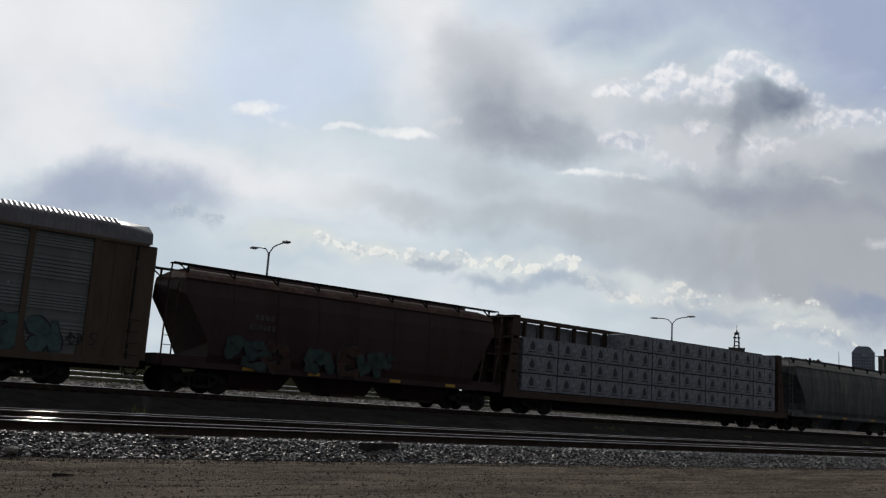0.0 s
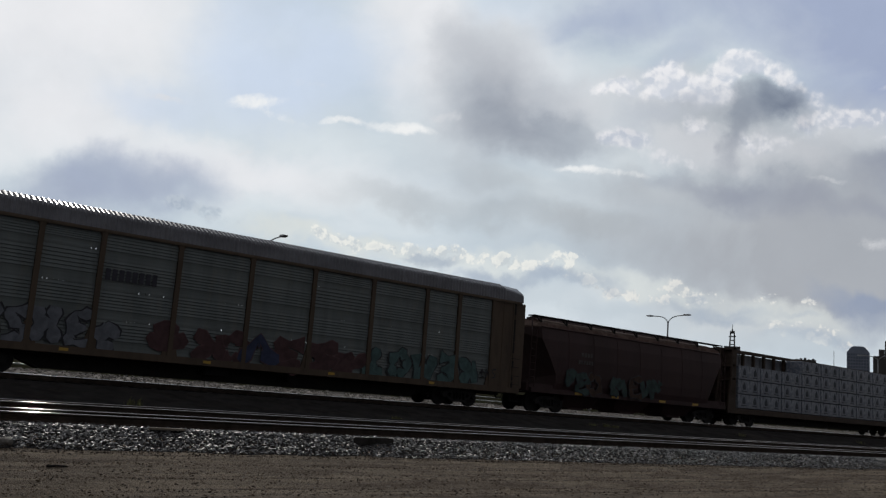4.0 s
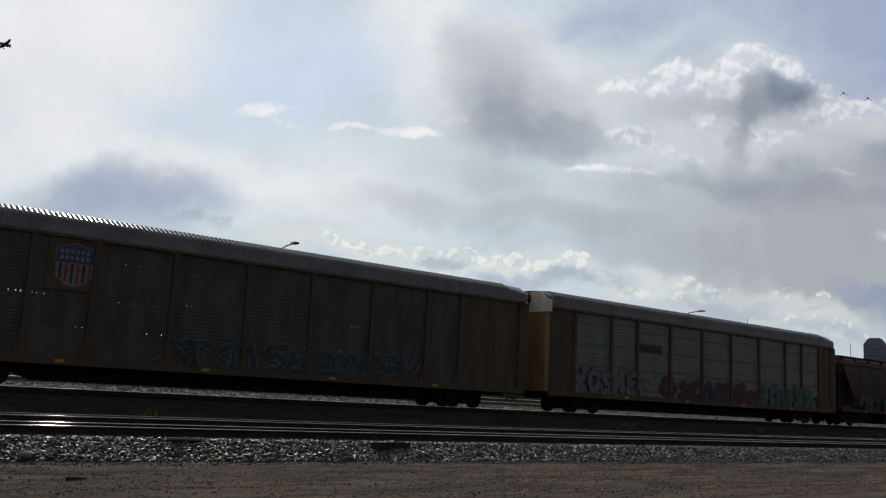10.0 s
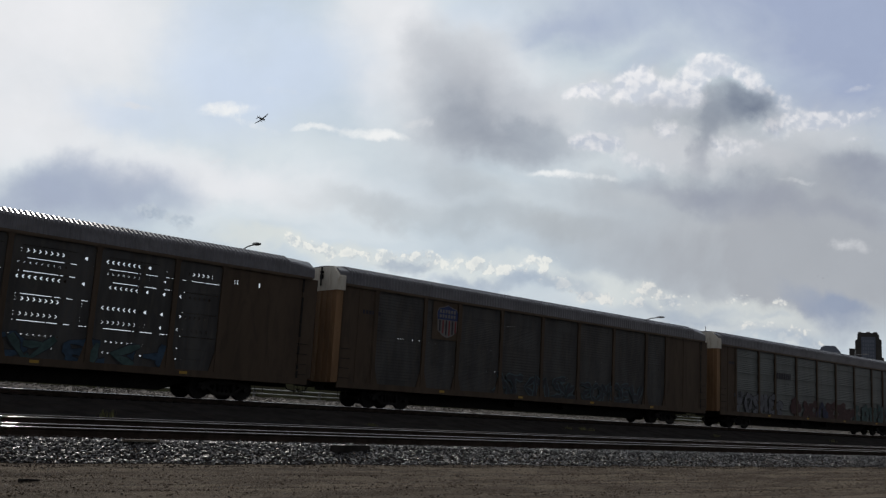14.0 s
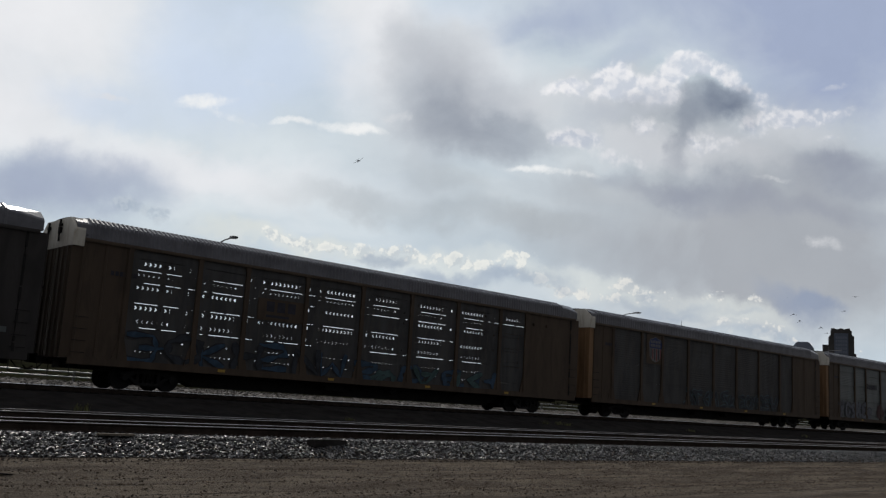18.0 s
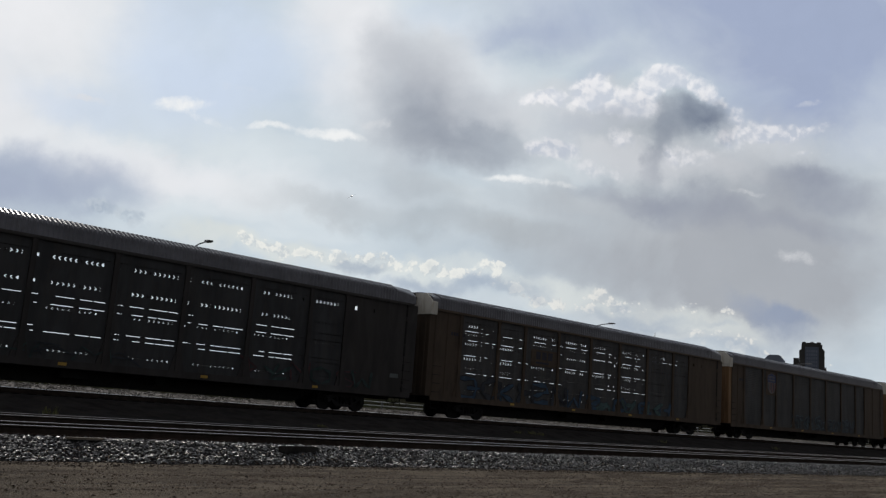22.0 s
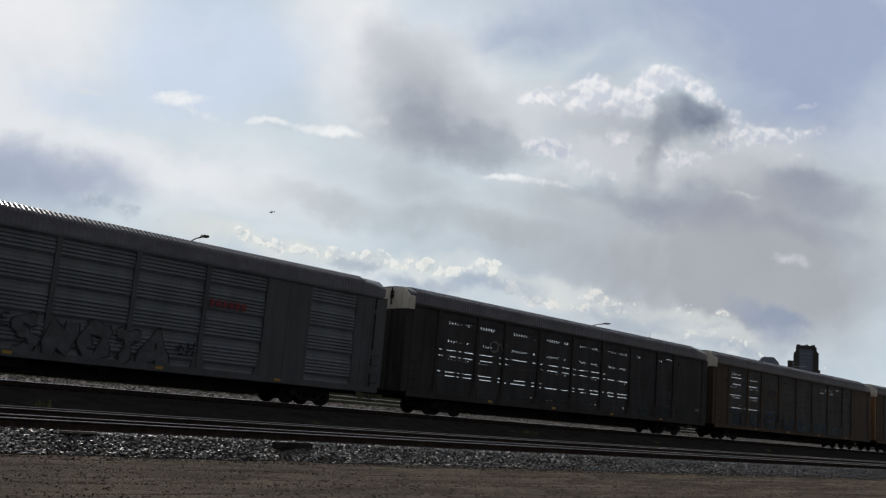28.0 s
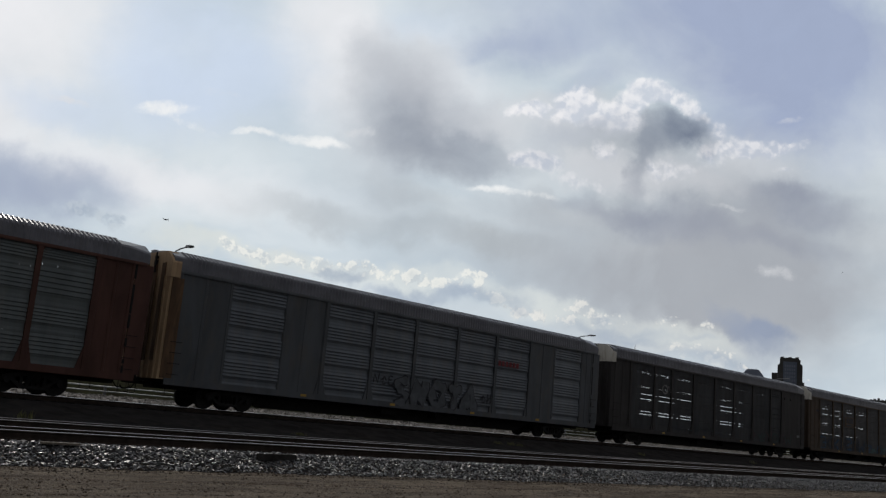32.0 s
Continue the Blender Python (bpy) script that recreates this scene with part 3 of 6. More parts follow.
def scatter(name, count, mat, x0, x1, y0, y1, r0, r1, seed, label, near=1.0, sink=0.3):
    """Many small broken stones in one mesh, thicker on the ground where x is small."""
    rs = np.random.RandomState(seed)
    base = np.array([(1, 0, 0), (-1, 0, 0), (0, 1, 0), (0, -1, 0), (0, 0, 1), (0, 0, -1), (0.6, 0.6, 0.5), (-0.6, -0.5, 0.6)], float)[:6]
    tri = [(0, 2, 4), (2, 1, 4), (1, 3, 4), (3, 0, 4), (2, 0, 5), (1, 2, 5), (3, 1, 5), (0, 3, 5)]
    xs = x0 + (x1 - x0) * rs.rand(count) ** near
    ys = y0 + (y1 - y0) * rs.rand(count)
    verts, faces = [], []
    for i in range(count):
        r = r0 + (r1 - r0) * rs.rand() ** 2
        turn = np.array(Euler((rs.randn() * 0.4, rs.randn() * 0.4, rs.rand() * 6.28)).to_matrix())
        pts = (base * (0.65 + 0.6 * rs.rand(6, 1)) * np.array((1.45, 1.05, 0.62)) * r) @ turn.T
        z = ground_z(xs[i], ys[i]) + r * sink
        pts += np.array((xs[i], ys[i], z))
        k = len(verts)
        verts += [tuple(p) for p in pts]
        faces += [(a + k, b + k, c + k) for a, b, c in tri]
    return tagged(bulk(name, verts, faces, mat), label, "stones", kind="stuff")


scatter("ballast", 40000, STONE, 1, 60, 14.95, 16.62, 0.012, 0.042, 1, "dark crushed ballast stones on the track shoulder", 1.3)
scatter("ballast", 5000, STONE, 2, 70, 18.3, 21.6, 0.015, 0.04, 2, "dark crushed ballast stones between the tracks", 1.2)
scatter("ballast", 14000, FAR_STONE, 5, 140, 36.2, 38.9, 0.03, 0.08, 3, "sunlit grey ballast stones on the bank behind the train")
scatter("clods", 30000, CLOD, 0, 46, 8.5, 15.0, 0.004, 0.017, 5, "crumbled dirt clods over the rutted yard", 1.2, 0.4)
scatter("clods", 9000, DARK_CLOD, 0, 46, 8.5, 15.0, 0.005, 0.019, 7, "dark clods and gravel over the rutted yard", 1.2, 0.35)
scatter("clods", 9000, DARK_CLOD, 0, 52, 14.2, 15.4, 0.008, 0.026, 8, "dark brown clods and gravel at the foot of the ballast", 1.2)
scatter("clods", 3000, CLOD, 0, 52, 14.7, 15.6, 0.008, 0.024, 9, "brown clods among the lowest ballast stones", 1.2, 0.4)
scatter("chips", 3000, PALE_STONE, 0, 46, 8.5, 16.0, 0.003, 0.012, 6, "pale stone chips strewn over the dirt", 1.0, 0.6)
scatter("pebbles", 3200, STONE, 0, 40, 7.0, 14.9, 0.004, 0.014, 4, "small pebbles strewn over the dirt yard")


def lump(name, label, mat, x, y, r, seed, flat=0.7):
    rnd = random.Random(seed)
    bm = bmesh.new()
    bmesh.ops.create_icosphere(bm, subdivisions=2, radius=r)
    for v in bm.verts:
        v.co *= rnd.uniform(0.88, 1.1)
        v.co.z *= flat
    ob = new(name, mesh_of(bm, name, mat))
    ob.location = (x, y, ground_z(x, y) + r * flat * 0.55)
    return tagged(ob, label, "stone", "pale stones on the ballast")


for i, (x, y, r) in enumerate([(9.78, 15.9, 0.055), (14.2, 15.92, 0.045), (16.45, 15.67, 0.055), (28.1, 14.2, 0.05), (4.2, 15.1, 0.11), (16.1, 15.3, 0.06)]):
    lump("pale_stone", "pale limestone lump lying on dark ballast", PALE_STONE, x, y, r, i)
bm = bmesh.new()
tube(bm, [(-0.13, 0, 0.018), (0.0, 0.02, 0.022), (0.13, -0.01, 0.016)], 0.018, 7, 0.01)
stick = tagged(new("stick", mesh_of(bm, "stick", TIE)), "dark weathered stick lying on the dirt", "stick")
stick.location = (4.12, 12.4, ground_z(4.12, 12.4) - 0.005)
bm = bmesh.new()
box(bm, -0.32, 0.32, -0.07, 0.07, 0, 0.035)
plank = tagged(new("plank", mesh_of(bm, "plank", LUMBER)), "short grey board lying on the ballast", "plank")
plank.location = (7.1, 15.9, ground_z(7.1, 15.9) + 0.03)
# Dark block added in place of a dark hollow in the ballast.
bm = bmesh.new()
box(bm, -0.5, 0.5, -0.09, 0.09, 0, 0.14)
hollow_block = tagged(new("dark_hollow_block", mesh_of(bm, "dark_hollow_block", TIE)), "dark block added for a dark hollow in the ballast", "railway tie")
hollow_block.matrix_basis = pose(11.5, 15.7, ground_z(11.5, 15.7) - 0.03, 0, 0, 12)


def grass_tuft(x, y, h, seed):
    rnd = random.Random(seed)
    bm = bmesh.new()
    for i in range(46):
        a, lean = rnd.uniform(0, 6.28), rnd.uniform(0.05, 0.5)
        px, py = rnd.gauss(0, 0.12), rnd.gauss(0, 0.08)
        hh = h * rnd.uniform(0.4, 1.0)
        w = 0.008
        tip = (px + math.cos(a) * lean * hh, py + math.sin(a) * lean * hh, hh)
        v = [bm.verts.new(q) for q in ((px - w, py, 0), (px + w, py, 0), (px + math.cos(a) * lean * hh * 0.4 + w, py + math.sin(a) * lean * hh * 0.4, hh * 0.6), tip)]
        bm.faces.new(v)
    ob = tagged(new("grass_tuft", mesh_of(bm, "grass_tuft", BLADE)), "dry yellow-green weed tuft beside the track", "grass tuft", "weeds by the track", "stuff")
    ob.location = (x, y, ground_z(x, y) - 0.01)


for i, (x, y, h) in enumerate([(11.0, 27.2, 0.3), (34.0, 28.4, 0.25), (34.6, 28.3, 0.2), (33.2, 28.5, 0.18), (45, 28.2, 0.2), (21, 27.5, 0.14), (58, 28, 0.25)]):
    grass_tuft(x, y, h, i)

# ---- rolling stock: a car's own space has its middle at x = 0, rail top at z = 0, its near side at y = -1.5 ----
GRAB = []
TURNING = []      # wheelsets and the cars' wheel radius


def wheelset_mesh(r):
    bm = bmesh.new()
    for s in (-1, 1):
        y = s * 0.7525
        disc_y(bm, 0, y - 0.065, y + 0.065, 0, r, 24)
        disc_y(bm, 0, y - s * 0.065 - 0.015, y - s * 0.065 + 0.015, 0, r + 0.028, 24)
        disc_y(bm, 0, y + s * 0.07 - 0.03, y + s * 0.07 + 0.03, 0, r * 0.35, 10)
        for k in range(6):
            a = k * math.pi / 3
            disc_y(bm, 0.6 * r * math.cos(a), y + s * 0.066 - 0.006, y + s * 0.066 + 0.006, 0.6 * r * math.sin(a), 0.035, 6)
    disc_y(bm, 0, -0.98, 0.98, 0, 0.08, 10)
    return mesh_of(bm, "wheelset", WHEEL_STEEL)


def side_frame_mesh(half, r):
    """Cast side frame with its window, spring nest and bearing ends."""
    bm = bmesh.new()
    for s in (-1, 1):
        y0, y1 = (s * 1.02 - 0.07, s * 1.02 + 0.07)
        slab(bm, [(-half - 0.16, r - 0.05), (-half - 0.16, r + 0.13), (-0.45, r + 0.3), (0.45, r + 0.3), (half + 0.16, r + 0.13), (half + 0.16, r - 0.05), (half - 0.14, r + 0.02), (0.42, r + 0.16), (-0.42, r + 0.16), (-half + 0.14, r + 0.02)], y0, y1)
        slab(bm, [(-half + 0.1, r + 0.02), (-0.42, r - 0.26), (0.42, r - 0.26), (half - 0.1, r + 0.02), (half - 0.22, r + 0.06), (0.36, r - 0.16), (-0.36, r - 0.16), (-half + 0.22, r + 0.06)], y0, y1)
        for x in (-0.4, 0.4):
            box(bm, x - 0.05, x + 0.05, y0, y1, r - 0.2, r + 0.2)
        for x in (-0.18, 0, 0.18):
            for z in range(5):
                disc_y(bm, x, y0 + 0.01, y1 - 0.01, r - 0.12 + z * 0.055, 0.05, 8)
        for x in (-half, half):
            disc_y(bm, x, s * 1.1 - 0.06, s * 1.1 + 0.06, r, 0.11, 12)
    box(bm, -0.2, 0.2, -1.0, 1.0, r - 0.02, r + 0.22)
    return mesh_of(bm, "side_frame", STEEL)


def add_truck(car, x, r, half=0.89):
    t = new("truck")
    t.parent = car
    t.location = (x, 0, 0)
    key = "%.2f" % r
    if key not in TRUCKS:
        TRUCKS[key] = (wheelset_mesh(r), side_frame_mesh(half, r))
    part("side_frame", TRUCKS[key][1], None, t)
    for s in (-1, 1):
        w = part("wheelset", TRUCKS[key][0], None, t)
        w.location = (s * half, 0, r)
        TURNING.append((w, s * half, r))


TRUCKS = {}


def add_coupler(car, x, way):
    bm = bmesh.new()
    x0, x1 = sorted((x, x + way * 0.62))
    box(bm, x0, x1, -0.09, 0.09, 0.78, 0.98)
    xa, xb = sorted((x + way * 0.45, x + way * 0.7))
    box(bm, xa, xb, -0.17, 0.17, 0.72, 1.04)
    part("coupler", bm, STEEL, car)
    bm = bmesh.new()
    tube(bm, [(x, 0.35, 0.8), (x + way * 0.2, 0.33, 0.55), (x + way * 0.55, 0.28, 0.5), (x + way * 0.72, 0.2, 0.62)], 0.025, 6)
    part("air_hose", bm, STEEL, car)


def ribbed_roof_mesh(L, mat):
    """Roof with upright sides, a slope and a nearly flat top; pressed ribs run over it every 0.175 m, and plain flashing closes its ends."""
    half_prof = [(-1.5, 5.04), (-1.492, 5.3), (-1.485, 5.5), (-1.42, 5.58), (-0.98, 5.78), (-0.5, 5.825), (0, 5.84)]
    prof = half_prof + [(-y, z) for y, z in half_prof[-2::-1]]
    relief = [0.014, 0.018, 0.03, 0.055, 0.06, 0.05, 0.045]
    relief = relief + relief[-2::-1]
    pitch = 0.175
    rows = [(-L / 2, 0.0, 0.0)]
    for i in range(int((L - 1.5) / pitch)):
        b = -L / 2 + 0.5 + i * pitch
        rows += [(b, 0.0, 0.0), (b + 0.03, 1.0, 0.0), (b + 0.095, 1.0, 0.0), (b + 0.125, 0.0, 0.0)]
    rows += [(L / 2 - 0.85, 0.0, 0.0), (L / 2, 0.0, 0.12)]
    verts, faces = [], []
    m = len(prof)
    for x, up, dip in rows:
        for (y, z), r in zip(prof, relief):
            d = Vector((0, y * 0.75, max(0.12, z - 4.9))).normalized() * (up * r)
            down = dip if 5.45 < z < 5.6 else dip * 0.3 if z > 5.6 else 0.0
            verts.append((x, y + d.y, z + d.z - down))
    for i in range(len(rows) - 1):
        for j in range(m - 1):
            faces.append((i * m + j, i * m + j + 1, (i + 1) * m + j + 1, (i + 1) * m + j))
    faces.append(tuple(range(m))[::-1])
    faces.append(tuple((len(rows) - 1) * m + j for j in range(m)))
    me = bpy.data.meshes.new("roof")
    me.from_pydata(verts, [], faces)
    me.materials.append(mat)
    return me


def ribs_panel(bm, x0, x1, z0, z1, y, groups, ribs, depth=0.03, trough=0.0):
    """A pressed steel panel: groups of horizontal ribs with plain bands between."""
    levels = [(z0, 0.0)]
    h = (z1 - z0) / groups
    for g in range(groups):
        a, b = z0 + g * h + h * (0.3 if trough else 0.1), z0 + (g + 1) * h - h * 0.03
        if trough:
            levels += [(z0 + g * h + h * 0.02, 0.0), (z0 + g * h + h * 0.1, -trough), (z0 + g * h + h * 0.22, -trough), (z0 + g * h + h * 0.285, 0.0)]
        p = (b - a) / ribs
        for i in range(ribs):
            c = a + i * p
            levels += [(c + p * 0.05, 0.0), (c + p * 0.16, depth), (c + p * 0.3, depth), (c + p * 0.96, 0.0)]
    levels.append((z1, 0.0))
    s = -1 if y < 0 else 1
    front = [(y + s * d, z) for z, d in levels]
    back = [(y - s * 0.12, z1), (y - s * 0.12, z0)]
    prism(bm, front + back, x0, x1)


POSTS = [25.0, 22.25, 20.2, 17.4, 14.5, 11.7, 8.8, 5.9, 4.0]
CAR_L = 27.0
FAR_GAPS = [(2.0, 2.4), (3.2, 3.55), (4.4, 4.8)]                                    # gaps added to the unseen far side so sky shows through the near holes
SCREEN = [(1.25, 1.5), (1.6, 2.72), (2.84, 3.55), (3.68, 4.2), (4.3, 5.03)]     # wide open bays, added likewise to the slotted cars' unseen far side


def strips(z0, z1, gaps):
    """The stretches of z0 to z1 that the gaps leave."""
    lo, kept = z0, []
    for a, b in gaps:
        if a > lo:
            kept.append((lo, a))
        lo = b
    if z1 > lo:
        kept.append((lo, z1))
    return kept


def drilled_panel(bm, x0, x1, y, groups, ribs, depth, trough, seed):
    """The near side: a ribbed panel in which a few small perforations let the sky through."""
    rnd = random.Random(seed)
    rows = []
    for a, b in ((1.9, 2.15), (2.96, 3.2), (4.1, 4.4)):
        if rnd.random() < 0.8:
            z = rnd.uniform(a, b - 0.07)
            rows.append((z, z + rnd.choice((0.025, 0.03, 0.06))))
    ribs_panel(bm, x0, x1, 1.0, 5.04, y, groups, ribs, depth, trough) if not rows else None
    for a, b in strips(1.0, 5.04, rows) if rows else ():
        share = (b - a) / 4.04
        ribs_panel(bm, x0, x1, a, b, y, max(1, round(groups * share)), ribs, depth, trough * (share > 0.15))
    for a, b in rows:
        x = x0
        for k in range(rnd.choice((1, 2, 3, 4, 6))):
            u = rnd.uniform(x0 + 0.1, x1 - 0.15) if k == 0 else x + rnd.choice((0.12, 0.12, 0.2, 0.5))
            if u < x + 0.01 or u > x1 - 0.1:
                continue
            box(bm, x, u, y - 0.01, y + 0.006, a, b)
            x = u + rnd.uniform(0.022, 0.036)
        box(bm, x, x1, y - 0.01, y + 0.006, a, b)


def slotted_side(bm, x0, x1, y, seed, rows):
    """Side screen of steel sheets that leaves long slots and rows of slanted louvre holes open. rows: (z, height, kind)."""
    rnd = random.Random(seed)
    s = 0.009
    gaps = sorted((z - h / 2, z + h / 2, kind) for z, h, kind in rows)
    for a, b in strips(1.0, 5.04, [g[:2] for g in gaps]):
        box(bm, x0, x1, y - s, y + s, a, b)
    # a slim and a wide open field beside a plain column
    wide = x1 - x0 > 2.2
    fields = [(x0 + 0.35, x1 - 0.7), (x1 - 0.4, x1 - 0.12)] if wide else [(x0 + 0.25, x1 - 0.15)]
    if wide and rnd.random() < 0.5:
        fields = [(x0 + 0.14, x0 + 0.44), (x0 + 0.7, x1 - 0.2)]
    for a, b, kind in gaps:
        at = x0
        for u0, u1 in fields:
            if kind == "line":
                if rnd.random() < 0.12:
                    continue
                u0 += rnd.choice((0, 0, 0.1, 0.25))
                cut = u0 + (u1 - u0) * rnd.uniform(0.5, 0.8)
                box(bm, at, u0, y - s, y + s, a, b)
                box(bm, cut, cut + 0.05, y - s, y + s, a, b)
                at = u1
                continue
            if rnd.random() < 0.1:
                continue
            pitch, lean = 0.19, rnd.choice((-1, 1)) * 0.06
            k = int((u1 - u0) / pitch)
            hole = rnd.uniform(0.035, 0.06) if kind == "holes" else rnd.uniform(0.02, 0.035)
            first = rnd.choice((0, 0, 0, 1)) if k > 2 else 0
            for i in range(first, k):
                u = u0 + i * pitch
                mid = (a + b) / 2
                slab(bm, [(at, a), (u, a), (u + lean, mid), (u, b), (at, b)] + ([(at + lean, mid)] if at > x0 + 0.001 and i > first else []), y - s, y + s)
                at = u + hole
        box(bm, at, x1, y - s, y + s, a, b)


def autorack(name, label, style, post_mat, end_mat, panel_mat, roof_mat, rear_top, rear_low, rows=(), length=27.0):
    """Tall enclosed car rack on a flat car."""
    car = thing(name, label, "freight car", "cars of the freight train")
    h = length / 2
    front = h          # x of the leading end
    part("roof", ribbed_roof_mesh(length, roof_mat), None, car, "corrugated galvanised steel roof")
    bm = bmesh.new()
    # deck and sills
    box(bm, -h + 0.3, h - 0.1, -1.5, 1.5, 0.86, 1.0)
    part("deck", bm, STEEL, car)
    for s in (-1, 1):
        bm = bmesh.new()
        prism(bm, [(s * 1.5, 0.74), (s * 1.53, 0.76), (s * 1.53, 1.0), (s * 1.4, 1.0), (s * 1.4, 0.96), (s * 1.46, 0.95), (s * 1.46, 0.78), (s * 1.4, 0.77), (s * 1.4, 0.74)], -h + 0.2, h)
        part("side_sill", bm, end_mat, car)
    bm = bmesh.new()
    prism(bm, [(-0.35, 0.62), (0.35, 0.62), (0.3, 0.86), (-0.3, 0.86)], -h + 0.4, h - 0.2)
    slab(bm, [(-h + 4.6, 0.62), (-h + 5.6, 0.22), (h - 5.6, 0.22), (h - 4.6, 0.62)], -0.34, 0.34)
    part("centre_sill", bm, STEEL, car)
    if style == "pale":
        spans = [(1.6, 4.0), (6.2, 9.0), (9.0, 11.9), (11.9, 14.8), (14.8, 17.45), (17.45, 20.2), (22.4, 25.0)]
        blanks = [(0.5, 1.6), (4.0, 6.2), (20.2, 22.4), (25.0, length - 0.3)]
        posts = [6.2, 9.0, 11.9, 14.8, 17.45, 20.2]
    else:
        edges = sorted(POSTS)
        spans = list(zip(edges, edges[1:]))
        blanks = [(0.5, 1.9), (25.0, 26.75)]
        if style in ("ribs", "red"):
            spans = [(1.9, 4.0)] + spans
        else:
            blanks = [(0.5, 4.0), (25.0, 26.75)]
        posts = edges + ([1.9] if style in ("ribs", "red") else [])
    for s in (-1, 1):
        y = s * 1.44
        for a, b in spans:
            bm = bmesh.new()
            x0, x1 = front - b, front - a
            seed = int(a * 10) + int(length * 7) + len(bpy.data.objects)
            if style == "slots" and s < 0:
                slotted_side(bm, x0, x1, y, seed, rows)
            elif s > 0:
                for z0, z1 in strips(1.0, 5.04, SCREEN if style == "slots" else FAR_GAPS):
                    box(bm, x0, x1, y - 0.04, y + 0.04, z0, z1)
            elif style == "pale":
                ribs_panel(bm, x0 + 0.002, x1 - 0.002, 1.0, 5.04, y, 4, 5, 0.04, 0.02)
            elif style == "ribs":
                drilled_panel(bm, x0, x1, y, 4, 6, 0.02, 0.006, seed)
            elif style == "red":
                drilled_panel(bm, x0, x1, y, 4, 5, 0.028, 0.012, seed)
            else:
                drilled_panel(bm, x0, x1, y, 2, 14, 0.008, 0.0, seed)
            part("screen_panel", bm, panel_mat, car)
        for a, b in blanks:
            x0, x1 = front - b, front - a
            outer, inner = y + s * 0.03, y - s * 0.03
            ribs = [(x0, outer)]
            for i in range(3):
                xc = x0 + 0.08 + (x1 - x0 - 0.16) * i / 2
                ribs += [(xc - 0.06, outer), (xc - 0.04, outer + s * 0.028), (xc + 0.04, outer + s * 0.028), (xc + 0.06, outer)]
            ribs += [(x1, outer), (x1, inner), (x0, inner)]
            bm = bmesh.new()
            if style == "slots" and a < 1:
                # square peep holes high up in the leading panel, a long bay open behind them
                za, zb = (4.34, 4.51) if s < 0 else (4.55, 4.98)
                xa, xb = (front - 3.55, front - 3.38) if s < 0 else (x0 + 0.1, x1 - 0.1)
                box(bm, x0, x1, min(outer, inner), max(outer, inner), 1.0, za)
                box(bm, x0, x1, min(outer, inner), max(outer, inner), zb, 5.04)
                box(bm, x0, xa, min(outer, inner), max(outer, inner), za, zb)
                if s < 0:
                    box(bm, xb, front - 2.5, min(outer, inner), max(outer, inner), za, zb)
                    box(bm, front - 2.42, x1, min(outer, inner), max(outer, inner), za, zb)
                else:
                    box(bm, xb, x1, min(outer, inner), max(outer, inner), za, zb)
            else:
                upright(bm, ribs, 1.0, 5.04)
            part("end_panel", bm, end_mat, car)
        for a in posts:
            bm = bmesh.new()
            x = front - a
            w = 0.09
            prism_shape = [(x - w, 1.0), (x + w, 1.0), (x + w, 5.0), (x - w, 5.0)]
            slab(bm, prism_shape, y - 0.02 if s > 0 else y - 0.09, y + 0.09 if s > 0 else y + 0.02)
            slab(bm, [(x - 0.3, 1.0), (x + 0.3, 1.0), (x + w + 0.01, 1.75), (x - w - 0.01, 1.75)], min(y + s * 0.02, y + s * 0.06), max(y + s * 0.02, y + s * 0.06))
            slab(bm, [(x - w - 0.12, 5.03), (x + w + 0.12, 5.03), (x + w, 4.8), (x - w, 4.8)], min(y + s * 0.02, y + s * 0.06), max(y + s * 0.02, y + s * 0.06))
            part("post", bm, post_mat, car)
    if style == "slots":
        # Unseen posts added inside to break up the sky behind the slots.
        bm = bmesh.new()
        box(bm, -0.04, 0.04, -0.08, 0.08, 1.0, 5.0)
        column = mesh_of(bm, "slot_blocker", DARK_BROWN)
        for i in range(8):
            part("slot_blocker", column, None, car).location = (front - 5.2 - i * 2.8, 0.1, 0)
    # leading end: door leaves that wrap round the corners, hung on hinges beside a narrow gap
    for s in (-1, 1):
        bm = bmesh.new()
        upright(bm, [(front - 0.472, s * 1.43), (front + 0.12, s * 1.43), (front + 0.18, s * 1.36), (front + 0.18, s * 0.3), (front + 0.24, s * 0.3), (front + 0.24, s * 1.4), (front + 0.16, s * 1.49), (front - 0.472, s * 1.49)], 1.0, 4.98)
        door = part("end_door", bm, end_mat, car)
        for za, zb in ((1.0, 1.28), (1.34, 1.5), (1.95, 2.25), (2.62, 3.1), (3.14, 4.2), (4.42, 5.04)):
            bm = bmesh.new()
            box(bm, front - 0.515, front - 0.435, s * 1.46 - 0.035, s * 1.46 + 0.035, za, zb)
            part("hinge", bm, STEEL, door)
    for s in (-1, 1):
        bm = bmesh.new()
        prism(bm, [(s * 1.47, 4.94), (s * 1.535, 4.94), (s * 1.535, 5.0), (s * 1.515, 5.06), (s * 1.47, 5.06)], -h + 0.3, h - 0.1)
        part("eave_rail", bm, end_mat, car)
    # trailing end: pale cap above, painted doors below
    cap = [(-1.52, 4.75), (-1.52, 5.3), (-1.47, 5.42), (-1.08, 5.76), (1.08, 5.76), (1.47, 5.42), (1.52, 5.3), (1.52, 4.75)]
    bm = bmesh.new()
    prism(bm, cap, -h - 0.1, -h + 0.3)
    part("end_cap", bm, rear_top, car)
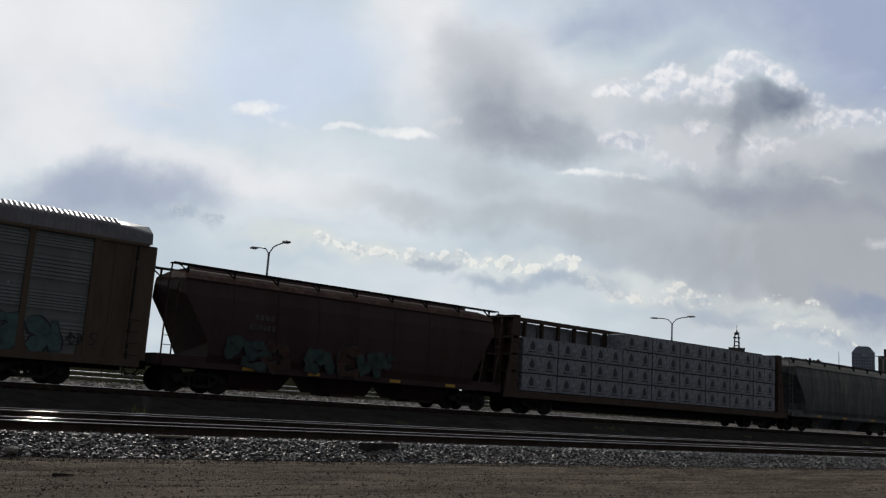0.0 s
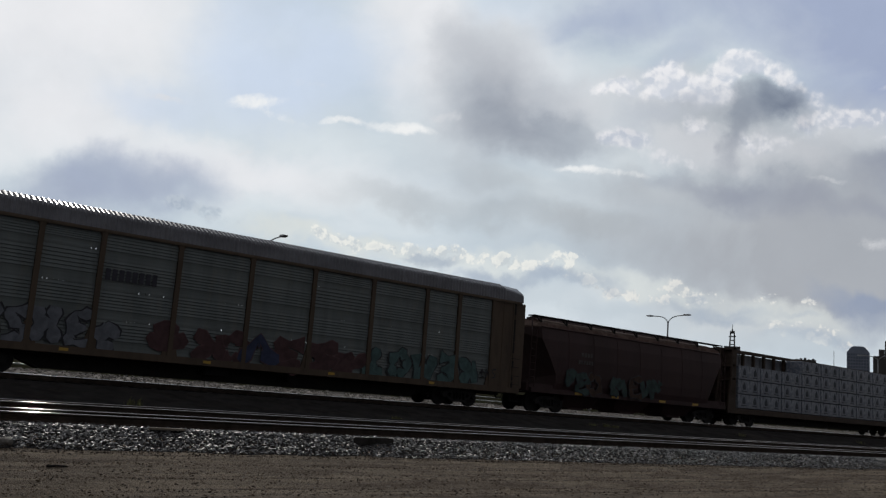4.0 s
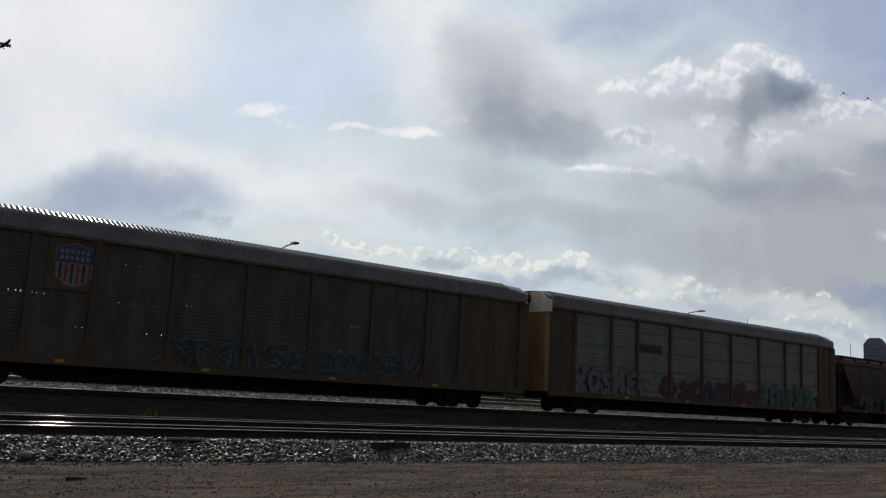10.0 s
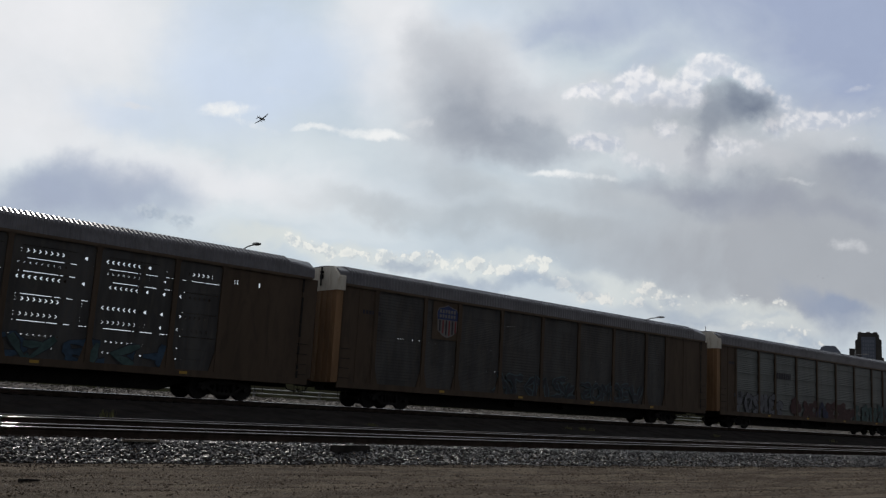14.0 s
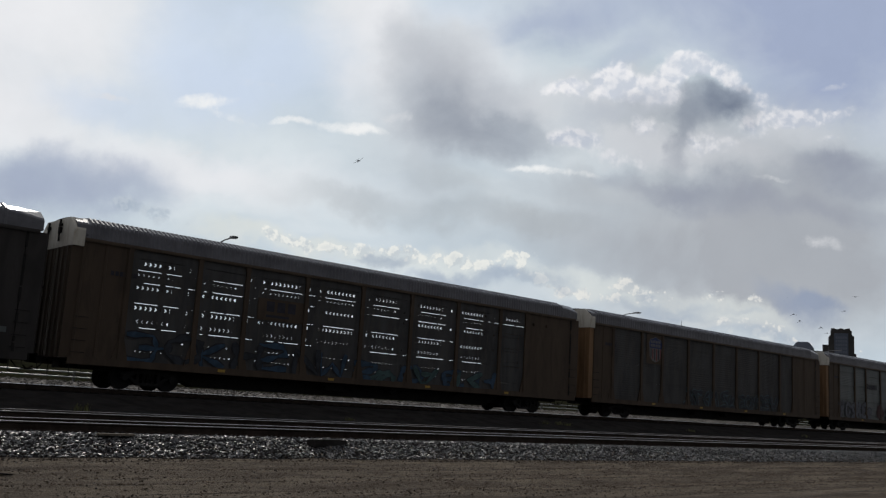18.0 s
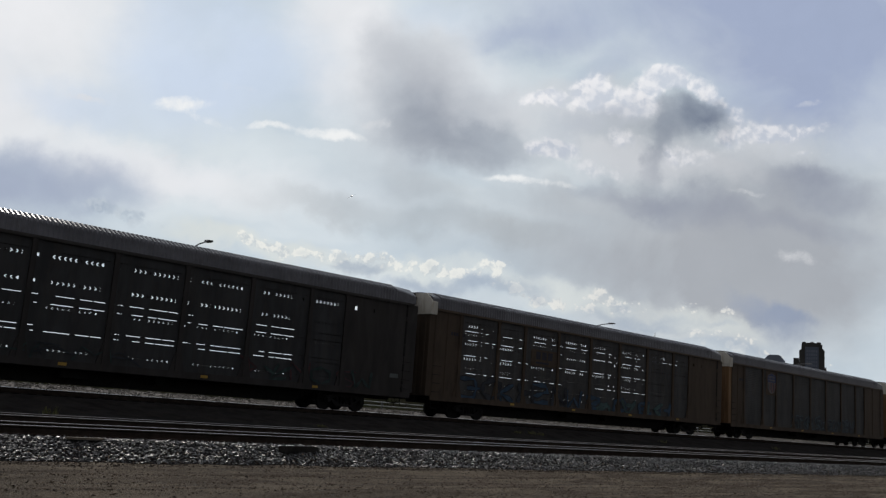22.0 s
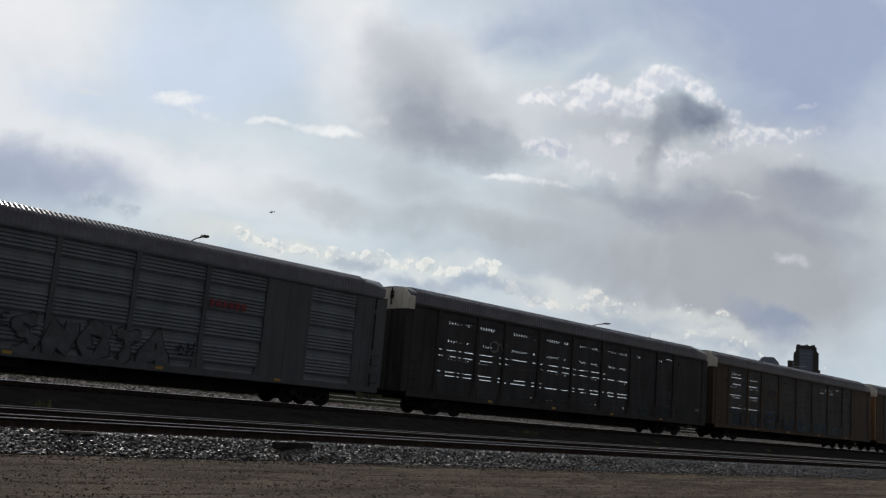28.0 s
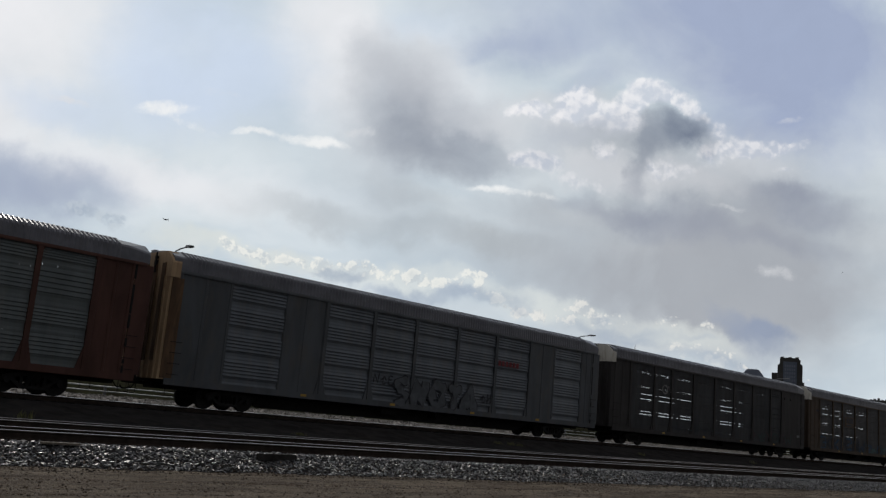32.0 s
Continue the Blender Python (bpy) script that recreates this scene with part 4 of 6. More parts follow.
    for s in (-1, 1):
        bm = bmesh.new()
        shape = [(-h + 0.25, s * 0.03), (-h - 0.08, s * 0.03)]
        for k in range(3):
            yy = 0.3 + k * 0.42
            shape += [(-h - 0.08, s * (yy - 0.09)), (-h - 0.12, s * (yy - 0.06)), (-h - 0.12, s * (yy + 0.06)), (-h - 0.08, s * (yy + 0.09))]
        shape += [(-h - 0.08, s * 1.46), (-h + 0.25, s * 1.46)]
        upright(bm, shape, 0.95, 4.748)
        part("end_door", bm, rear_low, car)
    # lock rod over the whole height, a short one on the cap
    for y, z0, z1, r in ((0.72, 1.0, 5.7, 0.04), (-0.35, 4.95, 5.74, 0.035)):
        bm = bmesh.new()
        tube(bm, [(-h - 0.16, y, z0), (-h - 0.17, y + 0.02, 0.6 * z0 + 0.4 * z1), (-h - 0.16, y, z1)], r, 6)
        for z in (z0 + 0.3, (z0 + z1) / 2, z1 - 0.25):
            box(bm, -h - 0.2, -h - 0.1, y - 0.07, y + 0.07, z, z + 0.1)
        part("lock_rod", bm, STEEL, car)
    if style == "pale":
        for y in (-0.95, -0.3, 0.35, 1.0):
            bm = bmesh.new()
            box(bm, -h - 0.135, -h - 0.1, y - 0.13, y + 0.13, 1.6, 5.3)
            part("rust_rib", bm, RUST, car, "rust-brown door rib")
        for s in (-1, 1):
            bm = bmesh.new()
            box(bm, -h + 0.02, -h + 0.5, min(s * 1.475, s * 1.505), max(s * 1.475, s * 1.505), 1.0, 4.74)
            part("corner_sheet", bm, RUST, car, "rust-stained corner sheet")
    # corner ladders, grab irons and steps
    for s in (-1, 1):
        for x in (front - 0.35, -h + 0.5):
            if not GRAB:
                bm = bmesh.new()
                tube(bm, [(-0.22, 0, 0), (-0.22, -0.07, 0), (0.22, -0.07, 0), (0.22, 0, 0)], 0.012, 5)
                GRAB.append(mesh_of(bm, "grab_iron", STEEL))
                bm = bmesh.new()
                tube(bm, [(-0.2, 0, 0), (-0.2, -0.02, -0.42), (0.2, -0.02, -0.42), (0.2, 0, 0)], 0.02, 5)
                GRAB.append(mesh_of(bm, "step", STEEL))
            for k in range(5):
                g = part("grab_iron" if k < 4 else "step", GRAB[0 if k < 4 else 1], None, car)
                g.location = (x, s * 1.5, 1.15 + k * 0.4 if k < 4 else 0.8)
                if s > 0:
                    g.rotation_euler = (0, 0, math.pi)
    for x in (-h + 3.35, h - 3.35):
        add_truck(car, x, 0.42)
    add_coupler(car, h + 0.1, 1)
    add_coupler(car, -h + 0.1, -1)
    # brake gear under the floor
    bm = bmesh.new()
    box(bm, -2.2, -1.2, -0.9, -0.4, 0.45, 0.8)
    disc_y(bm, 1.5, -0.95, -0.5, 0.62, 0.2, 14)
    tube(bm, [(-h + 5, -0.7, 0.7), (h - 5, -0.7, 0.7)], 0.03, 5)
    part("brake_gear", bm, STEEL, car)
    return car


SLOTS_NARROW = [(4.6, 0.026, "line"), (4.43, 0.12, "holes"), (3.56, 0.11, "holes"), (3.12, 0.026, "line"), (2.83, 0.026, "line"), (2.7, 0.07, "slim"), (2.08, 0.024, "line"), (1.9, 0.026, "line"), (1.3, 0.06, "slim")]
SLOTS_WIDE = [(4.63, 0.024, "line"), (4.47, 0.12, "holes"), (4.22, 0.022, "line"), (4.06, 0.07, "slim"), (3.78, 0.024, "line"), (3.6, 0.11, "holes"), (3.04, 0.022, "line"), (2.88, 0.12, "holes"), (2.4, 0.12, "slim"), (2.18, 0.024, "line"), (1.74, 0.06, "slim"), (1.36, 0.06, "slim")]

CARS = []
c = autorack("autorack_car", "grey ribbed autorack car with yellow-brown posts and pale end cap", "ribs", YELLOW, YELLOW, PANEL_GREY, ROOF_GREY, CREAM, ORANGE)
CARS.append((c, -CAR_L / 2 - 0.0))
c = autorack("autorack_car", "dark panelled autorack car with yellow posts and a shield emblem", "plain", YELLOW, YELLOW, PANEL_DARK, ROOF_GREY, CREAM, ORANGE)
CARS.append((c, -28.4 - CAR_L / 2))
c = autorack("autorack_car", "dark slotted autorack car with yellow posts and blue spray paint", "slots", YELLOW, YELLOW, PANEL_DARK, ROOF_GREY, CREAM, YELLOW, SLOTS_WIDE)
CARS.append((c, -56.65 - CAR_L / 2))
c = autorack("autorack_car", "sooty brown slotted autorack car with pale end cap", "slots", DARK_BROWN, DARK_BROWN, PANEL_SOOT, ROOF_GREY, CREAM, DARK_BROWN, SLOTS_NARROW)
CARS.append((c, -84.75 - CAR_L / 2))
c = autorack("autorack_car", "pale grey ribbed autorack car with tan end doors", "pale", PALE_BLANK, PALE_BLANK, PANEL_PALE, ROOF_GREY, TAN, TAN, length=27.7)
CARS.append((c, -113.3 - 27.7 / 2))
c = autorack("autorack_car", "grey ribbed autorack car with rust-red posts and ends", "red", RED, RED, PANEL_GREY, ROOF_GREY, CREAM, RED)
CARS.append((c, -142.0 - CAR_L / 2))


BRACKET = []


def hopper(label, mat, roof_mat, L):
    """Covered hopper car: curved side sheets, sloping ends, roof walk, outlet gates between the trucks."""
    car = thing("covered_hopper", label, "freight car", "cars of the freight train")
    h = L / 2
    # belly; the ends are cut back low down, under full-height side sheets
    low = [(-1.36, 1.05), (-1.47, 1.4), (-1.52, 1.85), (-1.55, 2.7), (-1.51, 3.5), (-1.4, 4.08)]
    low = low + [(-y, z) for y, z in low[::-1]]
    crown = [(-1.4, 4.082), (-1.28, 4.28), (-1.02, 4.42), (-0.6, 4.53), (0.6, 4.53), (1.02, 4.42), (1.28, 4.28), (1.4, 4.082)]

    def ring(x, prof, way):
        return [(x - way * (0.65 + min(1.15, max(0.0, (3.5 - z) * 0.65)) + (0.3 if z > 4.3 else 0.0)), y, z) for y, z in prof]

    bm = bmesh.new()
    loft(bm, [ring(-h + 0.02, low, -1), [(-h + 2.6, y, z) for y, z in low], [(h - 2.6, y, z) for y, z in low], ring(h - 0.02, low, 1)])
    part("tank_body", bm, mat, car, smooth=False)
    bm = bmesh.new()
    loft(bm, [ring(-h + 0.02, crown, -1), [(-h + 2.6, y, z) for y, z in crown], [(h - 2.6, y, z) for y, z in crown], ring(h - 0.02, crown, 1)])
    part("roof", bm, roof_mat, car, "rounded roof sheet with skylight put into its colour")
    # weld seams between the side sheets
    bm = bmesh.new()
    for i in range(7):
        x = -h + 2.6 + i * (L - 5.2) / 6
        for s in (-1, 1):
            tube(bm, [(x, s * 1.473, 1.4), (x, s * 1.523, 1.85), (x, s * 1.553, 2.8), (x, s * 1.503, 3.6), (x, s * 1.403, 4.06)], 0.012, 4)
    tagged(part("weld_seams", bm, mat, car), kind="stuff")
    # side sill with a stiffening lip
    for s in (-1, 1):
        bm = bmesh.new()
        prism(bm, [(s * 1.36, 0.9), (s * 1.5, 0.9), (s * 1.5, 1.12), (s * 1.36, 1.12)], -h + 0.1, h - 0.1)
        part("side_sill", bm, mat, car)
        bm = bmesh.new()
        prism(bm, [(s * 1.38, 4.07), (s * 1.44, 4.05), (s * 1.45, 4.09), (s * 1.39, 4.12)], -h + 0.7, h - 0.7)
        part("top_chord", bm, mat, car)
    # roof walk on brackets along the near and far edge
    for s in (-1, 1):
        bm = bmesh.new()
        box(bm, -h + 0.25, h - 0.25, min(s * 0.85, s * 1.3), max(s * 0.85, s * 1.3), 4.585, 4.63)
        walkway = part("roof_walk", bm, STEEL, car, "steel roof walkway on brackets")
        if not BRACKET:
            bm = bmesh.new()
            slab(bm, [(-0.035, 0), (0.035, 0), (0.035, 0.29), (-0.035, 0.29)], -0.03, 0.03)
            slab(bm, [(-0.4, 0.29), (-0.33, 0.29), (-0.02, 0.06), (-0.02, 0.0)], -0.02, 0.02)
            BRACKET.append(mesh_of(bm, "bracket", STEEL))
        for i in range(9):
            br = part("bracket", BRACKET[0], None, walkway)
            br.location = (-h + 0.8 + (L - 1.6) * i / 8, s * 1.22, 4.298)
    for i in range(4):
        x0 = -h + 1.4 + i * (L - 2.8) / 4
        x1 = x0 + (L - 2.8) / 4 - 0.15
        bm = bmesh.new()
        prism(bm, [(-0.42, 4.55), (0.42, 4.55), (0.38, 4.66), (0.1, 4.7), (-0.1, 4.7), (-0.38, 4.66)], x0, x1)
        part("hatch_cover", bm, mat, car)
    # end platforms, ladders and posts
    for way in (-1, 1):
        bm = bmesh.new()
        x0, x1 = sorted((way * (h + 0.1), way * (h - 1.9)))
        box(bm, x0, x1, -1.35, 1.35, 0.95, 1.32)
        part("end_platform", bm, mat, car)
        for s in (-1, 1):
            bm = bmesh.new()
            for xx in (way * (h - 0.05), way * (h - 0.42)):
                tube(bm, [(xx, s * 1.35, 1.1), (xx, s * 1.38, 3.9)], 0.03, 6)
            for k in range(8):
                z = 1.3 + k * 0.33
                tube(bm, [(way * (h - 0.05), s * 1.36, z), (way * (h - 0.42), s * 1.36, z)], 0.014, 5)
            tube(bm, [(way * (h - 0.05), s * 1.38, 3.9), (way * (h - 0.2), s * 1.2, 4.6)], 0.03, 6)
            part("end_ladder", bm, mat, car)
    # outlet hoppers
    for i in range(3):
        x = (i - 1) * 4.1
        bm = bmesh.new()
        loft(bm, [[(x - 1.45, -1.3, 1.06), (x + 1.45, -1.3, 1.06), (x + 1.45, 1.3, 1.06), (x - 1.45, 1.3, 1.06)], [(x - 1.1, -0.75, 0.3), (x + 1.1, -0.75, 0.3), (x + 1.1, 0.75, 0.3), (x - 1.1, 0.75, 0.3)]])
        box(bm, x - 0.6, x + 0.6, -0.75, 0.75, 0.2, 0.3)
        part("outlet_gate", bm, mat, car)
    for x in (-h + 1.75, h - 1.75):
        add_truck(car, x, 0.457)
    add_coupler(car, h - 0.05, 1)
    add_coupler(car, -h + 0.05, -1)
    for x in (-h + 3.2, -2.2, 1.8, h - 3.4):
        bm = bmesh.new()
        box(bm, x, x + 0.55, -1.512, -1.5, 0.95, 1.07)
        part("reflector", bm, MARK_AMBER, car, "yellow reflective strip")
    return car


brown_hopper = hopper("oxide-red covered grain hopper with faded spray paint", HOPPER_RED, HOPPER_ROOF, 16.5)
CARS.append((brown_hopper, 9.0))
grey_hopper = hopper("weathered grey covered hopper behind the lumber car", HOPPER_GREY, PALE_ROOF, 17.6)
CARS.append((grey_hopper, 51.3))


def lumber_flat():
    """Centre-beam flat car with end bulkheads."""
    car = thing("centre_beam_flat_car", "brown centre-beam flat car loaded with wrapped lumber", "freight car", "cars of the freight train")
    h = 12.35
    bm = bmesh.new()
    box(bm, -h, h, -1.45, 1.45, 0.86, 1.04)
    part("deck", bm, LUMBER_CAR, car)
    for s in (-1, 1):
        bm = bmesh.new()
        prism(bm, [(s * 1.4, 0.72), (s * 1.48, 0.72), (s * 1.48, 1.04), (s * 1.4, 1.04)], -h, h)
        part("side_sill", bm, LUMBER_CAR, car)
    bm = bmesh.new()
    box(bm, -h + 0.8, h - 0.8, -0.12, 0.12, 1.04, 1.5)
    box(bm, -h + 0.8, h - 0.8, -0.16, 0.16, 4.5, 4.68)
    for i in range(19):
        x = -h + 1.4 + i * (2 * h - 2.8) / 18
        box(bm, x - 0.06, x + 0.06, -0.1, 0.1, 1.5, 4.5)
    part("centre_beam", bm, LUMBER_CAR, car)
    for way in (-1, 1):
        bm = bmesh.new()
        x0, x1 = sorted((way * (h - 0.02), way * (h - 0.95)))
        xa = way * (h - 0.95)
        box(bm, min(xa, xa + way * 0.12), max(xa, xa + way * 0.12), -1.4, 1.4, 1.04, 4.6)
        for y in (-1.34, -0.5, 0.5, 1.34):
            slab(bm, [(xa + way * 0.12, 1.04), (xa + way * 0.8, 1.04), (xa + way * 0.5, 2.6), (xa + way * 0.35, 4.6), (xa + way * 0.12, 4.6)][::way], y - 0.06, y + 0.06)
        for z in (1.9, 2.7, 3.5, 4.5):
            box(bm, min(xa + way * 0.1, xa + way * 0.4), max(xa + way * 0.1, xa + way * 0.4), -1.4, 1.4, z, z + 0.1)
        part("bulkhead", bm, LUMBER_CAR, car)
        bm = bmesh.new()
        for k in range(9):
            z = 1.2 + k * 0.36
            tube(bm, [(way * (h - 0.75), -1.46, z), (way * (h - 0.35), -1.46, z)], 0.013, 5)
        part("end_ladder", bm, LUMBER_CAR, car)
    bm = bmesh.new()
    prism(bm, [(-0.4, 0.5), (0.4, 0.5), (0.35, 0.86), (-0.35, 0.86)], -h + 1, h - 1)
    slab(bm, [(-h + 4.2, 0.5), (-h + 5.4, 0.26), (h - 5.4, 0.26), (h - 4.2, 0.5)], -0.39, 0.39)
    part("centre_sill", bm, STEEL, car)
    for x in (-h + 2.6, h - 2.6):
        add_truck(car, x, 0.457)
    add_coupler(car, h - 0.05, 1)
    add_coupler(car, -h + 0.05, -1)
    return car


LUMBER_CAR = material("boxcar_brown", (0.042, 0.03, 0.024), 0.7, vary=0.35, scale=1.8, dirt=(0.04, 0.028, 0.02), dirt_amount=0.6)
flat_car = lumber_flat()
CARS.append((flat_car, 29.75))

LOADS = []


def bundle_meshes():
    bm = bmesh.new()
    # a pack of boards in loose film: slightly slack edges
    rnd = random.Random(4)
    rings = []
    for x in (0.0, 0.03, 0.5, 1.2, 1.9, 2.37, 2.4):
        s = 0.03 if x in (0.0, 2.4) else 0.0
        rings.append([(x, y * (1 - s) + rnd.uniform(-0.006, 0.006), z) for y, z in ((-0.6 , 0.03), (-0.6, 0.4 + rnd.uniform(-0.01, 0.01)), (-0.57, 0.835 - s), (0.57, 0.835 - s), (0.6, 0.38), (0.6, 0.03), (0.5, 0.0), (-0.5, 0.0))])
    loft(bm, rings)
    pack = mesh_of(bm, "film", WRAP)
    bm = bmesh.new()
    # plain emblem: a fir-like mark
    slab(bm, [(-0.14, 0.27), (0.14, 0.27), (0.17, 0.42), (0.13, 0.54), (0.06, 0.64), (0, 0.73), (-0.06, 0.64), (-0.13, 0.54), (-0.17, 0.42)], -0.612, -0.606)
    emblem = mesh_of(bm, "emblem", PRINT)
    bm = bmesh.new()
    box(bm, -0.27, 0.27, -0.612, -0.606, 0.14, 0.2)
    bar = mesh_of(bm, "printed_bar", PRINT)
    bm = bmesh.new()
    box(bm, -0.01, 0.01, -0.608, 0.605, 0.0, 0.845)
    strap = mesh_of(bm, "strap", STRAP)
    return pack, emblem, bar, strap


STRAP = material("grey_strap", (0.2, 0.21, 0.24), 0.5)


def load_lumber():
    pack, emblem, bar, strap = bundle_meshes()
    # Copy of the pack whose film colour carries the shade of the far tier.
    shaded_pack = pack.copy()
    shaded_pack.materials[0] = WRAP_SHADED
    for side in (-1, 1):
        for tier in range(4):
            for i in range(9):
                x = -11.1 + i * 2.47
                top = tier == 3
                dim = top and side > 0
                if top and side < 0 and i < 3:
                    continue    # the near half of the top tier starts further back
                b = thing("lumber_bundle", "film-wrapped lumber pack on the upper far tier, shade put into its colour" if dim else "white film-wrapped lumber pack printed with dark emblems", "lumber bundle", "lumber on the flat car")
                part("film", shaded_pack if dim else pack, None, b)
                for cx in (0.62, 1.8) if side < 0 else ():
                    part("emblem", emblem, None, b).location = (cx, 0, 0)
                    part("printed_bar", bar, None, b).location = (cx, 0, 0)
                for cx in (0.3, 1.2, 2.1):
                    part("strap", strap, None, b).location = (cx, 0, 0)
                LOADS.append((b, flat_car, Matrix.Translation((x, side * 0.78, 1.06 + tier * 0.86)) @ (Matrix.Identity(4) if side < 0 else Matrix.Translation((2.4, 0, 0)) @ Matrix.Rotation(math.pi, 4, "Z"))))


load_lumber()


# ---- paint and emblems on the cars ----
MIDS = dict((c.name, m) for c, m in CARS)
RACKS = [c for c, m in CARS[:6]]


def plate(car, name, mat, x0, x1, z0, z1, y, label=""):
    bm = bmesh.new()
    m = MIDS[car.name]
    box(bm, x0 - m, x1 - m, y - 0.004, y, z0, z1)
    return part(name, bm, mat, car, label)


def ribbon(bm, pts, w, y):
    """A flat painted stroke in the car's side plane."""
    pts = [Vector((p[0], p[1])) for p in pts]
    left, right = [], []
    for i, p in enumerate(pts):
        d = (pts[min(i + 1, len(pts) - 1)] - pts[max(i - 1, 0)]).normalized()
        nrm = Vector((-d.y, d.x)) * w * (0.8 + 0.4 * math.sin(i * 1.7))
        left.append(bm.verts.new((p.x + nrm.x, y - 0.0003 * i, p.y + nrm.y)))
        right.append(bm.verts.new((p.x - nrm.x, y - 0.0003 * i, p.y - nrm.y)))
    for i in range(len(pts) - 1):
        bm.faces.new((left[i], left[i + 1], right[i + 1], right[i]))


STROKES = {
    "fork": [[(0.05, 1.0), (0.2, 0.62), (0.5, 0.5), (0.75, 0.62), (0.95, 1.0)], [(0.62, 0.6), (0.5, 0.25), (0.1, 0.0)]],
    "ring": [[(0.5, 1.0), (0.12, 0.75), (0.12, 0.25), (0.5, 0.0), (0.88, 0.25), (0.88, 0.75), (0.55, 0.98)]],
    "snake": [[(0.95, 0.95), (0.3, 0.95), (0.12, 0.68), (0.5, 0.52), (0.88, 0.34), (0.7, 0.06), (0.05, 0.04)]],
    "gate": [[(0.15, 1.0), (0.2, 0.5), (0.15, 0.0)], [(0.85, 1.05), (0.8, 0.5), (0.9, 0.0)], [(0.2, 0.5), (0.8, 0.55)]],
    "comb": [[(0.9, 0.98), (0.25, 0.95), (0.15, 0.5), (0.25, 0.05), (0.95, 0.02)], [(0.2, 0.5), (0.8, 0.52)]],
    "table": [[(0.0, 0.92), (0.5, 0.97), (1.0, 0.92)], [(0.5, 0.95), (0.55, 0.5), (0.45, 0.0)]],
    "peaks": [[(0.08, 0.0), (0.18, 1.0), (0.5, 0.45), (0.8, 1.0), (0.95, 0.0)]],
    "kick": [[(0.15, 1.0), (0.2, 0.0)], [(0.9, 1.0), (0.3, 0.5), (0.95, 0.0)]],
    "zig": [[(0.1, 0.0), (0.14, 1.0), (0.82, 0.05), (0.9, 1.0)]],
    "tent": [[(0.0, 0.0), (0.45, 1.0), (0.6, 1.0), (1.0, 0.0)], [(0.25, 0.36), (0.8, 0.36)]],
    "arrow": [[(0.0, 0.3), (0.5, 0.8), (1.0, 0.35)], [(0.5, 0.8), (0.3, 0.0), (0.9, 0.1)]],
}


def spray(car, x0, x1, z0, z1, y, line, fills, kinds, seed, bold=0.16, rim=0.055, turn=False, tangle=0.0):
    """A spray-painted piece: fat figures that lean into one another, each with an outline behind its fill."""
    rnd = random.Random(seed)
    m = MIDS[car.name]
    step = (x1 - x0) / len(kinds)
    for i, kind in enumerate(kinds):
        wide, tall = step * rnd.uniform(0.95, 1.08), (z1 - z0) * rnd.uniform(0.88, 1.05)
        cx, cz, lean = x0 - m + i * step, z0 + rnd.uniform(-0.03, 0.06), rnd.uniform(-0.12, 0.16)
        bm, bm2 = bmesh.new(), bmesh.new()
        for k, path in enumerate(STROKES[kind]):
            pts = []
            for (u0, v0), (u1, v1) in zip(path, path[1:]):
                pts += [(u0 + (u1 - u0) * q / 3, v0 + (v1 - v0) * q / 3) for q in range(3)]
            pts.append(path[-1])
            if turn:
                pts = [(1 - u, 1 - v) for u, v in pts]
            if tangle:
                flip, drop, push = rnd.random() < 0.5, rnd.random() < 0.5, rnd.uniform(-0.3, 0.3)
                pts = [((1 - u if flip else u) * tangle + push - 0.2, 1 - v if drop else v) for u, v in pts]
            pts = [(cx + wide * (0.1 + 0.8 * u + lean * v) + rnd.uniform(-0.02, 0.02), cz + tall * v + rnd.uniform(-0.02, 0.02)) for u, v in pts]
            w = bold * rnd.uniform(0.85, 1.2)
            ribbon(bm, pts, w + rim, y - 0.016 * (i % 2) - 0.0037 * k)
            ribbon(bm2, pts, w, y - 0.016 * (i % 2) - 0.0085 - 0.0037 * k)
        part("spray_outline", bm, line, car, "sprayed outline")
        part("spray_fill", bm2, fills[i % len(fills)], car, "sprayed colour fill")


spray(RACKS[0], -25.1, -19.3, 1.05, 2.15, -1.495, SPRAY_BLACK, [SPRAY_PALE], ["fork", "ring", "snake", "gate", "comb", "arrow"], 11, 0.2, 0.07)
spray(RACKS[0], -18.0, -9.4, 1.02, 1.95, -1.495, SPRAY_WINE, [SPRAY_RED, SPRAY_RED, SPRAY_RED, SPRAY_NAVY], ["arrow", "kick", "ring", "tent", "comb", "snake", "arrow"], 12, 0.22, 0.04, tangle=1.45)
spray(RACKS[0], -9.2, -2.6, 1.02, 2.1, -1.495, SPRAY_BLACK, [SPRAY_TEAL], ["table", "ring", "peaks", "comb", "kick"], 13, 0.23, 0.06, True)
spray(RACKS[0], -2.55, -1.5, 1.3, 1.75, -1.495, SPRAY_BLACK, [SPRAY_BLACK], ["arrow", "zig", "snake"], 23, 0.02, 0.01)
spray(RACKS[1], -46.2, -40.4, 0.98, 1.95, -1.48, SPRAY_SKY, [SPRAY_NIGHT], ["fork", "table", "kick", "peaks", "snake", "arrow"], 14, 0.11, 0.065, tangle=1.45)
spray(RACKS[1], -39.9, -34.9, 0.98, 1.9, -1.48, SPRAY_SKY, [SPRAY_NIGHT], ["snake", "ring", "peaks", "ring", "comb", "tent"], 15, 0.11, 0.06, tangle=1.45)
spray(RACKS[2], -81.4, -72.0, 1.02, 2.0, -1.48, SPRAY_BLACK, [SPRAY_BLUE, SPRAY_NIGHT], ["comb", "ring", "kick", "gate", "snake", "zig", "peaks"], 16, 0.1, 0.05, tangle=1.45)
